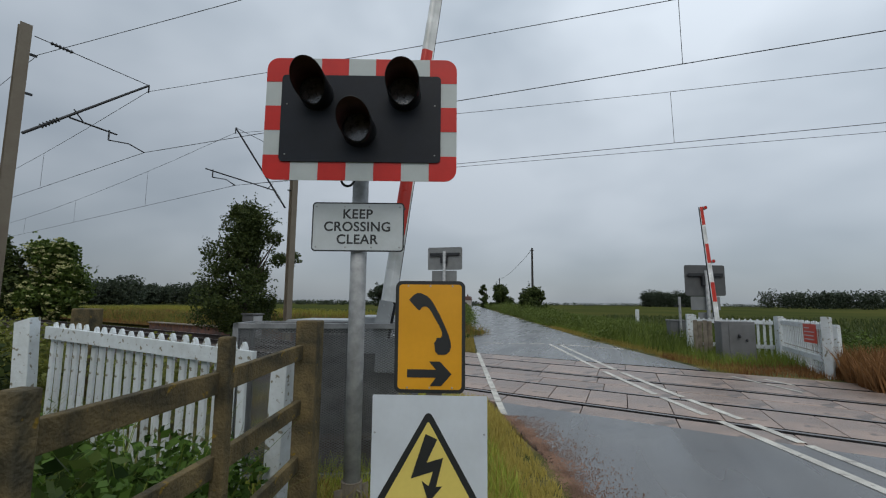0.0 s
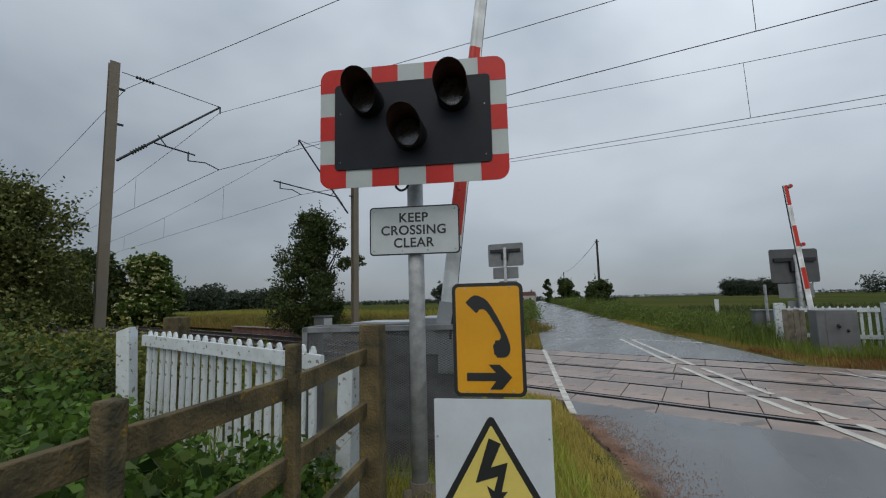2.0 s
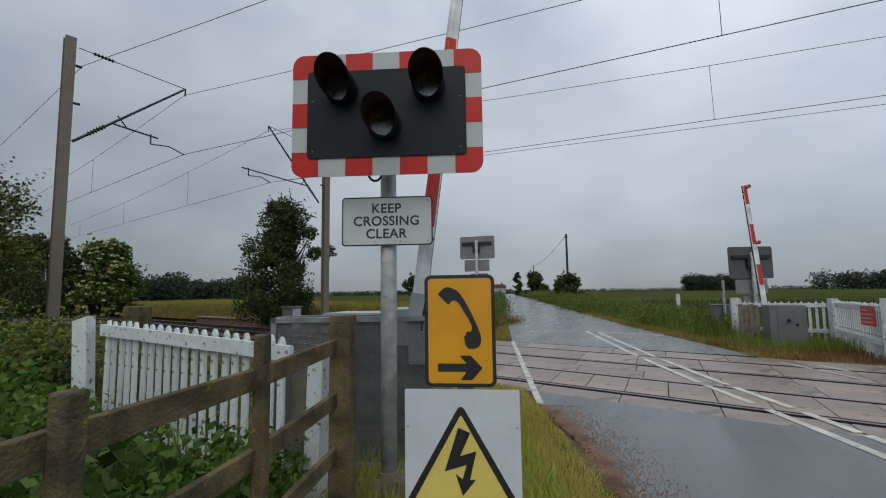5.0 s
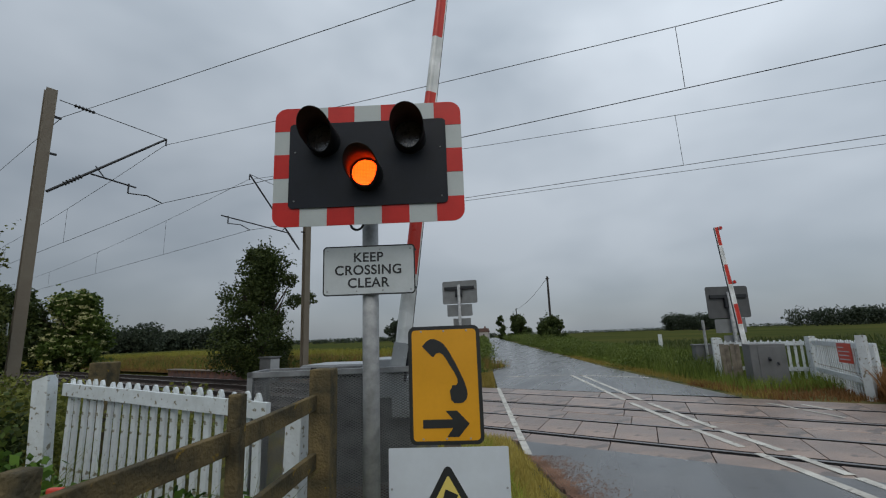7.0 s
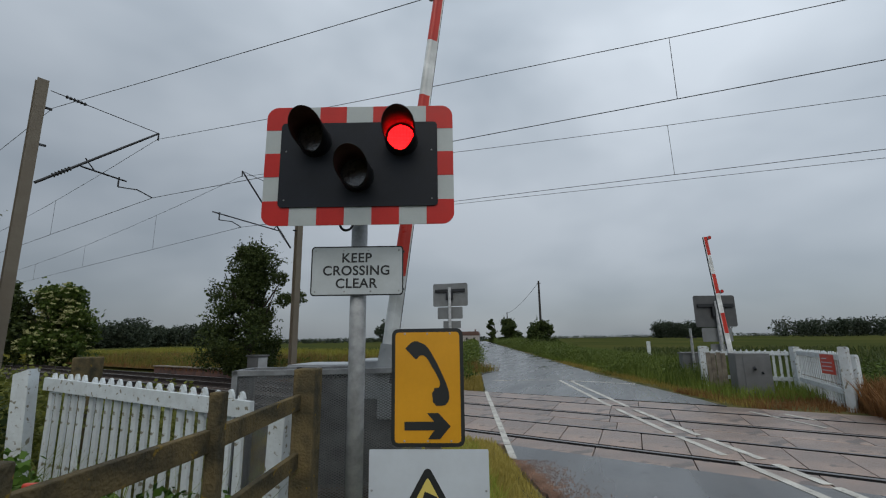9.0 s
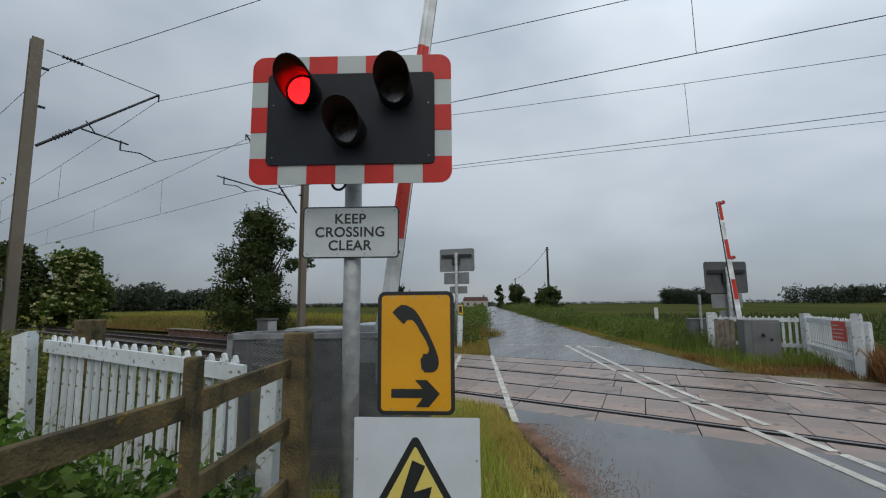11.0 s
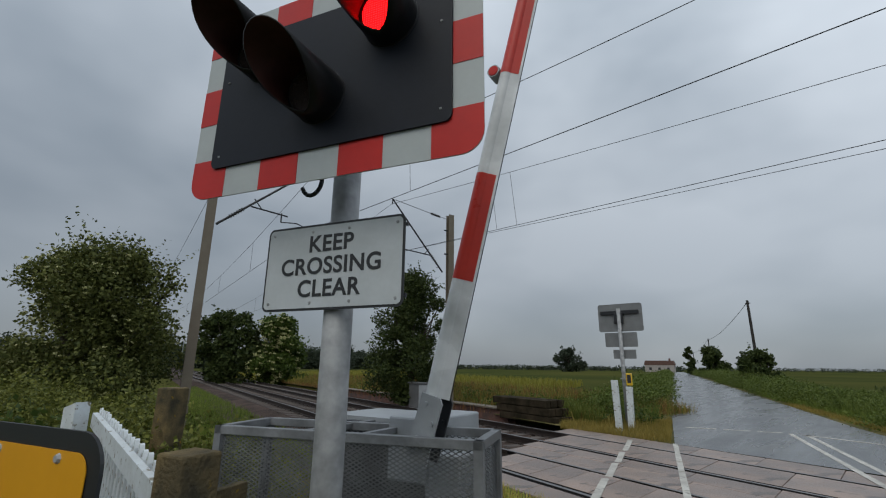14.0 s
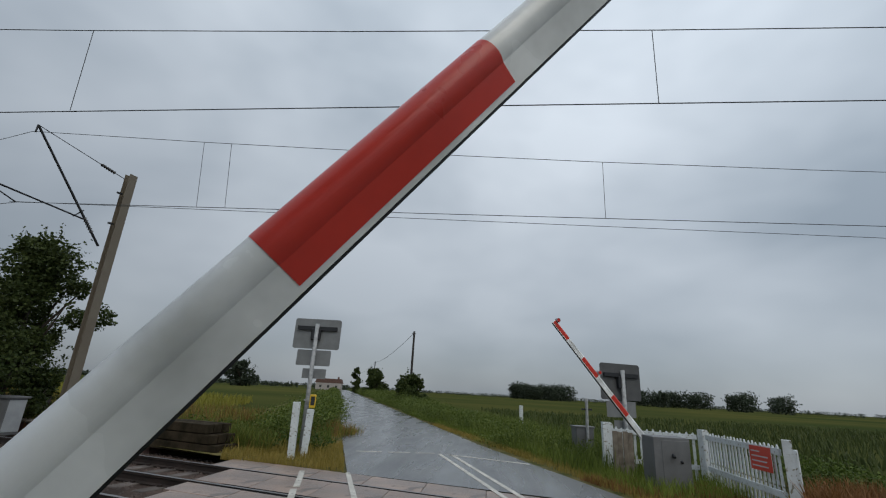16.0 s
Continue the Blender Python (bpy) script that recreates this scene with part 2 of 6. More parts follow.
M = dict(
    asphalt=wet_road(mat("wet_asphalt", (0.108, 0.110, 0.111), 0.30, 0, 0.7, 0.17, (0.080, 0.084, 0.089), 110, 0.7, spot=((0.06, 0.06, 0.06), 2.6, 0.66))),
    slab=mat("crossing_concrete", (0.295, 0.212, 0.170), 0.36, 0, 1.3, 0.18, (0.165, 0.128, 0.11), 70, 0.4, rand=0.15, spot=((0.115, 0.092, 0.08), 3.0, 0.61)),
    line=mat("road_paint", (0.56, 0.545, 0.49), 0.5, 0, 3.0, 0.14, (0.38, 0.36, 0.32), 80, 0.2, spot=((0.26, 0.24, 0.215), 9.0, 0.60)),
    rail=mat("rail_steel_side", (0.035, 0.024, 0.02), 0.7, 0.2, 3.0, 0.2, None, 50, 0.2),
    railhead=mat("polished_rail_head", (0.22, 0.21, 0.21), 0.35, 0.8, 2.0, 0.1, None, 40, 0.05),
    # near-black, no sheen: the shade of the open flangeways as a colour
    gap=mat("flangeway_gap_black", (0.012, 0.011, 0.011), 0.95, 0, 4, 0.2, None, 40, 0.1, spec=0.05),
    grit=mat("red_grit", (0.30, 0.19, 0.14), 0.9, 0, 3, 0.3, (0.16, 0.10, 0.075), 30, 0.2, spec=0.2),
    meshsteel=mat("dull_mesh", (0.18, 0.186, 0.19), 0.55, 0.2, 5, 0.2, None, 30, 0.1),
    darkback=mat("dark_sign_back", (0.085, 0.088, 0.092), 0.55, 0.1, 4, 0.1, None, 30, 0.05),
    sleeper=mat("concrete_sleeper", (0.12, 0.102, 0.092), 0.75, 0, 4, 0.2, (0.06, 0.05, 0.045), 40, 0.3, rand=0.15, spec=0.2),
    baulk=mat("old_baulk", (0.050, 0.039, 0.026), 0.95, 0, 3, 0.3, (0.02, 0.017, 0.011), 40, 0.6, spec=0.05),
    ballast=mat("ballast", (0.092, 0.066, 0.055), 0.95, 0, 1.0, 0.4, (0.038, 0.028, 0.024), 26, 1.0, spec=0.08),
    stone=mat("ballast_stone", (0.125, 0.093, 0.082), 0.85, 0, 2.0, 0.3, (0.07, 0.06, 0.055), 26, 0.4, spec=0.15),
    soil=mat("verge_soil", (0.15, 0.125, 0.05), 1.0, 0, 1.6, 0.25, (0.05, 0.058, 0.016), 14, 0.8, spec=0.1),
    field=mat("far_field", (0.082, 0.082, 0.026), 1.0, 0, 0.02, 0.12, (0.040, 0.054, 0.019), 1.2, 0.0, spec=0.0),
    galv=mat("galvanised_steel", (0.40, 0.41, 0.42), 0.65, 0.25, 9, 0.16, (0.24, 0.25, 0.255), 40, 0.15),
    cagegrey=mat("dull_angle_iron", (0.21, 0.218, 0.225), 0.5, 0.15, 7, 0.18, (0.13, 0.135, 0.14), 40, 0.15),
    # brighter copy of the bramble leaf, its sunlit look put into the colour
    olive=leaf_mat("sunlit_bramble", (0.036, 0.052, 0.010), (0.225, 0.235, 0.055)),
    laneleaf=leaf_mat("lane_weeds", (0.035, 0.062, 0.011), (0.165, 0.205, 0.045)),
    casedark=mat("machine_case_grey", (0.075, 0.078, 0.081), 0.5, 0.0, 2.5, 0.12, (0.05, 0.052, 0.054), 30, 0.05),
    bramble=leaf_mat("bramble_leaf", (0.010, 0.026, 0.006), (0.105, 0.150, 0.034)),
    cabinet=mat("cabinet_grey", (0.13, 0.134, 0.14), 0.5, 0.0, 2.5, 0.10, (0.095, 0.098, 0.10), 30, 0.05),
    lidgrey=mat("light_grey_lid", (0.35, 0.37, 0.385), 0.4, 0.0, 3, 0.08, None, 30, 0.05),
    signback=mat("sign_back", (0.21, 0.22, 0.225), 0.5, 0.3, 4, 0.08, None, 30, 0.05),
    black=mat("matt_black", (0.012, 0.014, 0.018), 0.5, 0, 5, 0.1, None, 40, 0.05),
    board=mat("black_backboard", (0.010, 0.013, 0.020), 0.5, 0, 5, 0.12, None, 40, 0.04, spec=0.22),
    hood=mat("black_hood", (0.010, 0.011, 0.013), 0.4, 0, 5, 0.12, None, 40, 0.04, spec=0.35),
    # red tint in the black lining: part of the lit lens's glow is in its colour
    hoodin=mat("glow_tinted_lining", (0.060, 0.020, 0.017), 0.5, 0, 6, 0.2, None, 40, 0.05, spec=0.25),
    red=mat("reflective_red", (0.50, 0.022, 0.017), 0.4, 0, 5, 0.06, None, 50, 0.03, spec=0.28),
    white=mat("reflective_white", (0.43, 0.47, 0.475), 0.4, 0, 5, 0.04, None, 50, 0.03, spec=0.35),
    signwhite=mat("sign_white", (0.50, 0.54, 0.565), 0.42, 0, 4, 0.05, (0.43, 0.465, 0.48), 50, 0.02, spec=0.35),
    ink=mat("sign_black", (0.018, 0.02, 0.022), 0.45, 0, 5, 0.1, None, 40, 0.0),
    amberface=mat("sign_amber", (0.66, 0.31, 0.012), 0.38, 0, 4, 0.05, None, 50, 0.02),
    yellow=mat("sign_yellow", (0.68, 0.55, 0.14), 0.4, 0, 4, 0.05, None, 50, 0.02),
    plate=mat("pale_grey_plate", (0.56, 0.61, 0.67), 0.4, 0, 3, 0.04, (0.49, 0.53, 0.58), 40, 0.02),
    lens=mat("dark_lens", (0.050, 0.040, 0.037), 0.10, 0, 30, 0.2, None, 120, 0.08, spec=1.0),
    led_red=mat("lit_red_led", (1.0, 0.0034, 0.0042), 0.4, 0, 30, 0.05, None, 60, 0.0, glow=20.0),
    led_amber=mat("lit_amber_led", (1.0, 0.040, 0.0026), 0.4, 0, 30, 0.05, None, 60, 0.0, glow=12.0),
    armred=mat("barrier_red", (0.55, 0.042, 0.028), 0.3, 0, 4, 0.08, (0.46, 0.04, 0.03), 30, 0.04, spec=0.35),
    armwhite=mat("barrier_white", (0.80, 0.82, 0.83), 0.25, 0, 4, 0.05, (0.50, 0.52, 0.52), 30, 0.04),
    post=mat("weathered_brown_timber", (0.155, 0.116, 0.056), 0.85, 0, 6, 0.32, (0.045, 0.040, 0.026), 70, 0.9, rand=0.18, spot=((0.22, 0.14, 0.02), 17.0, 0.67), spec=0.2),
    grey_timber=mat("grey_timber", (0.22, 0.19, 0.15), 0.8, 0, 5, 0.2, (0.11, 0.09, 0.07), 45, 0.4),
    picket=mat("flaking_white_paint", (0.58, 0.625, 0.65), 0.6, 0, 7, 0.10, (0.48, 0.51, 0.52), 30, 0.3, rand=0.10, patch=0.7, spot=((0.19, 0.175, 0.13), 19.0, 0.60)),
    mast=mat("mast_steel", (0.17, 0.148, 0.115), 0.65, 0.2, 2.5, 0.12, (0.15, 0.125, 0.095), 25, 0.1),
    wire=mat("dark_wire", (0.03, 0.032, 0.036), 0.5, 0.4, 5, 0.1, None, 40, 0.0),
    insul=mat("brown_insulator", (0.02, 0.018, 0.018), 0.3, 0, 5, 0.1, None, 40, 0.0),
    pole=mat("dark_pole", (0.035, 0.03, 0.027), 0.8, 0, 5, 0.2, None, 40, 0.2),
    notice=mat("red_notice", (0.56, 0.06, 0.035), 0.45, 0, 4, 0.08, None, 40, 0.0),
    yellowbox=mat("phone_yellow", (0.65, 0.42, 0.02), 0.4, 0, 4, 0.08, None, 40, 0.0),
    bark=mat("bark", (0.06, 0.048, 0.035), 0.9, 0, 6, 0.3, None, 30, 0.6),
    wall=mat("house_wall", (0.38, 0.35, 0.33), 0.8, 0, 2, 0.1, None, 20, 0.1),
    roof=mat("house_roof", (0.14, 0.075, 0.06), 0.8, 0, 2, 0.2, None, 20, 0.2),
    leaf=leaf_mat("leaf_green", (0.022, 0.042, 0.008), (0.105, 0.150, 0.030)),
    leafdark=leaf_mat("leaf_dark", (0.018, 0.033, 0.009), (0.078, 0.100, 0.030)),
    nettle=leaf_mat("nettle_leaf", (0.012, 0.034, 0.006), (0.115, 0.205, 0.035)),
    blossom=leaf_mat("cream_blossom", (0.36, 0.36, 0.16), (0.55, 0.54, 0.28)),
    yblossom=leaf_mat("yellow_blossom", (0.55, 0.42, 0.02), (0.70, 0.56, 0.04)),
    grass=leaf_mat("verge_grass", (0.075, 0.12, 0.018), (0.22, 0.27, 0.055)),
    dry=leaf_mat("dry_grass", (0.17, 0.14, 0.03), (0.36, 0.27, 0.075)),
    brown=leaf_mat("dead_bracken", (0.12, 0.055, 0.020), (0.28, 0.145, 0.06)),
    crop=leaf_mat("crop", (0.040, 0.058, 0.018), (0.088, 0.108, 0.034)),
    lush=leaf_mat("lush_grass", (0.17, 0.23, 0.03), (0.46, 0.50, 0.10)),
    edge=leaf_mat("golden_grass", (0.27, 0.22, 0.05), (0.55, 0.45, 0.13)),
    maple=leaf_mat("olive_leaf", (0.026, 0.040, 0.009), (0.185, 0.200, 0.062)),
    dull=leaf_mat("dull_grass", (0.055, 0.080, 0.015), (0.165, 0.190, 0.042)),
    gold=leaf_mat("ripening_crop", (0.16, 0.155, 0.022), (0.27, 0.25, 0.05)),
    # far leaves greyer and paler: the haze of distance is put into their colour
    hazeleaf=leaf_mat("far_wood", (0.032, 0.045, 0.030), (0.062, 0.078, 0.050)),
)


# ---- mesh helpers ----
def part(name, bm, material, parent=None, label="", smooth=False):
    me = bpy.data.meshes.new(name)
    bmesh.ops.recalc_face_normals(bm, faces=bm.faces)
    bm.to_mesh(me)
    bm.free()
    for p in me.polygons:
        p.use_smooth = smooth
    me.materials.append(M[material])
    ob = new(name, me)
    ob.parent = parent
    if label:
        ob["label"] = label
    return ob


def thing(name, m, label, category, group="", kind=""):
    e = new(name)
    e.empty_display_size = 0.2
    e.matrix_basis = m
    return tagged(e, label, category, group, kind)


def box(bm, c, s, rz=0.0, bevel=0.0, m=None):
    r = bmesh.ops.create_cube(bm, size=1, matrix=(m or Matrix()) @ Matrix.Translation(c) @ Matrix.Rotation(radians(rz), 4, "Z") @ Matrix.Diagonal((*s, 1)))
    if bevel:
        ed = list({e for v in r["verts"] for e in v.link_edges})
        bmesh.ops.bevel(bm, geom=ed, offset=bevel, segments=2, profile=0.5, affect="EDGES")
    return bm


def rod(bm, a, b, r, r2=None, seg=10, caps=True):
    a, b = Vector(a), Vector(b)
    d = b - a
    m = Matrix.Translation((a + b) / 2) @ d.to_track_quat("Z", "Y").to_matrix().to_4x4()
    bmesh.ops.create_cone(bm, cap_ends=caps, cap_tris=False, segments=seg, radius1=r, radius2=r if r2 is None else r2, depth=d.length, matrix=m)
    return bm


def B():
    return bmesh.new()


def cube(c, s, rz=0.0, bevel=0.0):
    return box(B(), c, s, rz, bevel)


def prism(pts, y0, y1, bm=None):
    """An outline in x and z, between two depths."""
    bm = bm or B()
    f = [bm.verts.new((x, y0, z)) for x, z in pts]
    k = [bm.verts.new((x, y1, z)) for x, z in pts]
    bm.faces.new(f)
    bm.faces.new(k[::-1])
    for i in range(len(pts)):
        j = (i + 1) % len(pts)
        bm.faces.new((f[i], k[i], k[j], f[j]))
    return bm


def rounded(w, h, r, n=6):
    pts = []
    for cx, cz, a0 in ((w / 2 - r, h / 2 - r, 0), (-w / 2 + r, h / 2 - r, 90), (-w / 2 + r, -h / 2 + r, 180), (w / 2 - r, -h / 2 + r, 270)):
        for i in range(n + 1):
            a = radians(a0 + 90 * i / n)
            pts.append((cx + r * math.cos(a), cz + r * math.sin(a)))
    return pts


def sheet(name, verts, faces, material, parent=None, smooth=False):
    me = bpy.data.meshes.new(name)
    me.from_pydata(verts, [], faces)
    me.update()
    if smooth:
        for p in me.polygons:
            p.use_smooth = True
    me.materials.append(M[material])
    ob = new(name, me)
    ob.parent = parent
    return ob


RNG = np.random.default_rng(7)


def leaf_mesh(name, centres, size, material, parent=None, tall=1.5, flat=0.35):
    """One small pointed leaf at each centre, turned at random."""
    c = np.asarray(centres, float)
    n = len(c)
    d = RNG.normal(size=(n, 3))
    d[:, 2] *= flat + 0.4
    d /= np.linalg.norm(d, axis=1)[:, None]
    s = np.cross(d, RNG.normal(size=(n, 3)))
    s /= np.linalg.norm(s, axis=1)[:, None]
    ln = size * RNG.uniform(0.6, 1.4, (n, 1))
    v = np.stack([c - d * ln * tall / 2, c + s * ln * 0.5, c + d * ln * tall / 2, c - s * ln * 0.5], 1).reshape(-1, 3)
    f = np.arange(4 * n).reshape(n, 4)
    return sheet(name, v.tolist(), f.tolist(), material, parent)


def in_blob(n, c, r, hollow=0.45):
    """Points through an uneven ellipsoid, mostly near its skin."""
    d = RNG.normal(size=(n, 3))
    d /= np.linalg.norm(d, axis=1)[:, None]
    k = hollow + (1 - hollow) * RNG.random((n, 1)) ** 0.6
    w = 1 + 0.16 * np.sin(5 * d[:, :1] + 3 * d[:, 1:2] + c[0]) + 0.14 * np.sin(7 * d[:, 2:] + 4 * d[:, :1] + c[1]) + 0.10 * np.sin(13 * d[:, 1:2] - 9 * d[:, 2:])
    return np.asarray(c) + d * k * w * np.asarray(r)


def blades(name, xy, h, w, material, z=None, parent=None, lean=0.35):
    """Grass: a bent blade of three faces at each place."""
    p = np.asarray(xy, float)
    n = len(p)
    z = np.zeros(n) if z is None else np.asarray(z)
    hh = h * RNG.uniform(0.5, 1.35, n)
    a = RNG.uniform(0, 2 * np.pi, n)
    b = RNG.uniform(0, 2 * np.pi, n)
    side = np.stack([np.cos(a), np.sin(a), np.zeros(n)], 1) * (w * RNG.uniform(0.6, 1.3, n))[:, None]
    fall = np.stack([np.cos(b), np.sin(b), np.zeros(n)], 1) * (hh * lean * RNG.uniform(0.3, 1.6, n))[:, None]
    base = np.stack([p[:, 0], p[:, 1], z - 0.02], 1)
    up = np.zeros((n, 3))
    up[:, 2] = hh
    v = np.stack([base - side, base + side, base + up * 0.6 + fall * 0.4 + side * 0.7, base + up * 0.6 + fall * 0.4 - side * 0.7, base + up + fall], 1).reshape(-1, 3)
    i = np.arange(n)[:, None] * 5
    quads = (i + np.array([0, 1, 2, 3])).tolist()
    tris = (i + np.array([3, 2, 4])).tolist()
    return sheet(name, v.tolist(), quads + tris, material, parent)


# plan: along the rails (U), across them (V); along the road (R), across it (S)
RA = radians(-13.4)
U, V = Vector((math.cos(RA), math.sin(RA), 0)), Vector((-math.sin(RA), math.cos(RA), 0))
RO = radians(107.6)
R, S = Vector((math.cos(RO), math.sin(RO), 0)), Vector((math.sin(RO), -math.cos(RO), 0))


def uv(u, v, z=0.0):
    return U * u + V * v + Vector((0, 0, z))


def rs(r, s, z=0.0):
    return R * r + S * s + Vector((0, 0, z))


RAILS = (6.92, 8.18, 9.63, 11.01)
NEAR, FAR = 6.30, 11.95


# ---- ground, road, railway ----
def ground():
    """One sheet to the horizon, laid along the rails and sunk under their bed."""
    us = [-2600, -900, -400, -200, -120, -80] + list(range(-60, 61, 4)) + [80, 120, 200, 400, 900, 2600]
    vs = [-2600, -900, -400, -200, -100, -50, -24, -12, -6, -2, 1.5, 3.3, 4.1, 4.7, 12.9, 13.4, 14.5, 17, 20, 26, 34, 50, 80, 130, 200, 320, 500, 900, 1500, 2600]
    v, f = [], []
    for y in vs:
        for x in us:
            sunk = -0.42 if 4.5 < y < 13.0 else -0.16 if 4.0 < y < 13.5 else -0.07
            v.append(tuple(uv(x, y, sunk)))
    n = len(us)
    for j in range(len(vs) - 1):
        for i in range(n - 1):
            f.append((j * n + i, j * n + i + 1, (j + 1) * n + i + 1, (j + 1) * n + i))
    tagged(sheet("ground", v, f, "field"), "flat green and straw-coloured farmland out to the horizon", "ground", kind="structure")


def strip(name, pts_l, pts_r, z, material, label, category):
    v = [(p[0], p[1], z) for p in pts_l] + [(p[0], p[1], z) for p in pts_r]
    n = len(pts_l)
    v += [(x, y, z - 0.40) for x, y, _ in v]
    f = [(i, i + n, i + n + 1, i + 1) for i in range(n - 1)]
    f += [(i + 1, i + 1 + 2 * n, i + 2 * n, i) for i in range(n - 1)] + [(i + n, i + 3 * n, i + n + 1 + 2 * n, i + n + 1) for i in range(n - 1)]
    return tagged(sheet(name, v, f, material), label, category, kind="structure")


def edge_r(v):
    """How far along the road it meets the line v across the rails, for an offset s."""
    return lambda s: (v - V.dot(S) * s) / V.dot(R)


def road():
    le = [(-25, 1.6), (-8, 1.3), (0, 1.15), (3.2, 1.02), (4.6, 0.92), (5.6, 0.75), (6.4, 0.5)]
    r0l, r0r = edge_r(NEAR)(0.45), edge_r(NEAR)(6.6)
    l = [rs(r, s) for r, s in le if r < r0l - 0.1] + [rs(r0l, 0.45)]
    rr = [rs(-25 + (r0r + 25) * i / (len(l) - 1), 8.4 - 1.8 * i / (len(l) - 1)) for i in range(len(l))]
    strip("road_near", l, rr, 0.0, "asphalt", "wet grey asphalt lane before the crossing", "road")
    f0l, f0r = edge_r(FAR)(0.3), edge_r(FAR)(5.2)
    l = [rs(f0l, 0.28)] + [rs(r, 0.3 - 0.006 * r) for r in (20, 35, 60, 90, 130, 200, 300)]
    rr = [rs(f0r, 5.5)] + [rs(r, 5.1 - 0.004 * r) for r in (20, 35, 60, 90, 130, 200, 300)]
    strip("road_far", l, rr, 0.0, "asphalt", "wet grey asphalt lane running straight away from the crossing", "road")


def mark(r0, s0, r1, s1, w, z=0.006, cuts=()):
    a, b = rs(r0, s0), rs(r1, s1)
    d = (b - a).normalized()
    c = Vector((d.y, -d.x, 0)) * (w / 2)
    bm = B()
    q = [a - c, a + c, b + c, b - c]
    lo = [bm.verts.new((p.x, p.y, z - 0.005)) for p in q]
    hi = [bm.verts.new((p.x, p.y, z)) for p in q]
    bm.faces.new(hi)
    for i in range(4):
        j = (i + 1) % 4
        bm.faces.new((lo[i], lo[j], hi[j], hi[i]))
    return tagged(part("road_marking", bm, "line"), "worn white painted line on the road", "road marking", group="road markings", kind="structure")


def centre_s(r):
    """The centre line swings a little to one side as the lane comes up to the rails."""
    return float(np.interp(r, [-20, 4.75, 6.4, 7.8, 10.8, 17.2], [4.85, 3.36, 3.25, 3.13, 3.01, 2.98]))


def markings():
    # double centre line, broken where it crosses the rails
    for off, spans in ((0.0, ((-20, 6.17), (6.48, 7.62), (7.86, 10.4), (10.82, 17.2))), (0.34, ((-20, 5.2), (5.3, 6.06), (6.29, 7.5), (7.7, 10.29), (10.7, 17.15)))):
        for r0, r1 in spans:
            knots = [r0] + [k for k in (4.75, 6.4, 7.8) if r0 + 0.2 < k < r1 - 0.2] + [r1]
            for q0, q1 in zip(knots, knots[1:]):
                mark(q0, centre_s(q0) + off, q1, centre_s(q1) + off, 0.105)
    # edge line of the carriageway and of the footway, in short dashes
    edge = lambda r: 0.53 - 0.032 * (r - 6.3)
    for r0, r1 in ((6.25, 7.0), (7.03, 8.05), (8.1, 9.4), (9.43, 10.7), (10.73, 11.6), (11.64, 13.8)):
        mark(r0, edge(r0), r1, edge(r1), 0.095)
    for r0, r1 in ((7.4, 8.3), (8.34, 9.6), (9.75, 10.9), (11.0, 12.1), (12.3, 13.9)):
        mark(r0, -0.62, r1, -0.65, 0.11)
    # give-way line across the lane beyond the crossing
    mark(17.1, 3.24, 15.65, 5.15, 0.12)
    for s0, s1 in ((0.55, 1.30), (1.48, 2.12), (2.26, 2.84)):
        mark(17.28, s0, 17.32, s1, 0.10)
    for r0, s0, r1, s1 in ((10.0, 5.53, 9.2, 5.64), (9.1, 5.66, 8.3, 5.77), (9.7, 6.0, 9.0, 6.1)):
        mark(r0, s0, r1, s1, 0.06)


def track(v0, v1):
    """Two rails on sleepers."""
    c = (v0 + v1) / 2
    t = thing("railway_track", Matrix.Identity(4), "rusty steel rails on concrete sleepers in ballast", "track", "railway tracks", "structure")
    prof = [(-0.036, 0.0), (-0.036, -0.035), (-0.01, -0.05), (-0.01, -0.13), (-0.07, -0.15), (-0.07, -0.16), (0.07, -0.16), (0.07, -0.15), (0.01, -0.13), (0.01, -0.05), (0.036, -0.035), (0.036, 0.0)]
    for v in (v0, v1):
        bm = B()
        a = [bm.verts.new(uv(-420, v + x, z)) for x, z in prof]
        b = [bm.verts.new(uv(200, v + x, z)) for x, z in prof]
        for i in range(len(prof)):
            j = (i + 1) % len(prof)
            bm.faces.new((a[i], a[j], b[j], b[i]))
        part("rail", bm, "rail", t)
        bm = B()
        q = [uv(-420, v - 0.034, 0.001), uv(-420, v + 0.034, 0.001), uv(200, v + 0.034, 0.001), uv(200, v - 0.034, 0.001)]
        bm.faces.new([bm.verts.new(p + Vector((0, 0, 0.003))) for p in q])
        part("rail_head", bm, "railhead", t, "polished running surface")
    me = None
    for i in range(150):
        u = -8.6 - i * 0.66
        if me is None:
            first = part("sleeper", cube((0, 0, 0), (0.26, 2.45, 0.16), 0, 0.02), "sleeper", t)
            me, ob = first.data, first
        else:
            ob = new("sleeper", me)
            ob.parent = t
        ob.matrix_basis = Matrix.Translation(uv(u, c, -0.235)) @ Matrix.Rotation(RA, 4, "Z")
    # rail fastenings, one clip each side of the rail, near the crossing
    bm = B()
    for i in range(60):
        for v in (v0, v1):
            for o in (-0.09, 0.09):
                box(bm, uv(-8.6 - i * 0.66, v + o, -0.14), (0.09, 0.05, 0.04), math.degrees(RA))
    tagged(part("rail_clips", bm, "rail", t), kind="stuff")


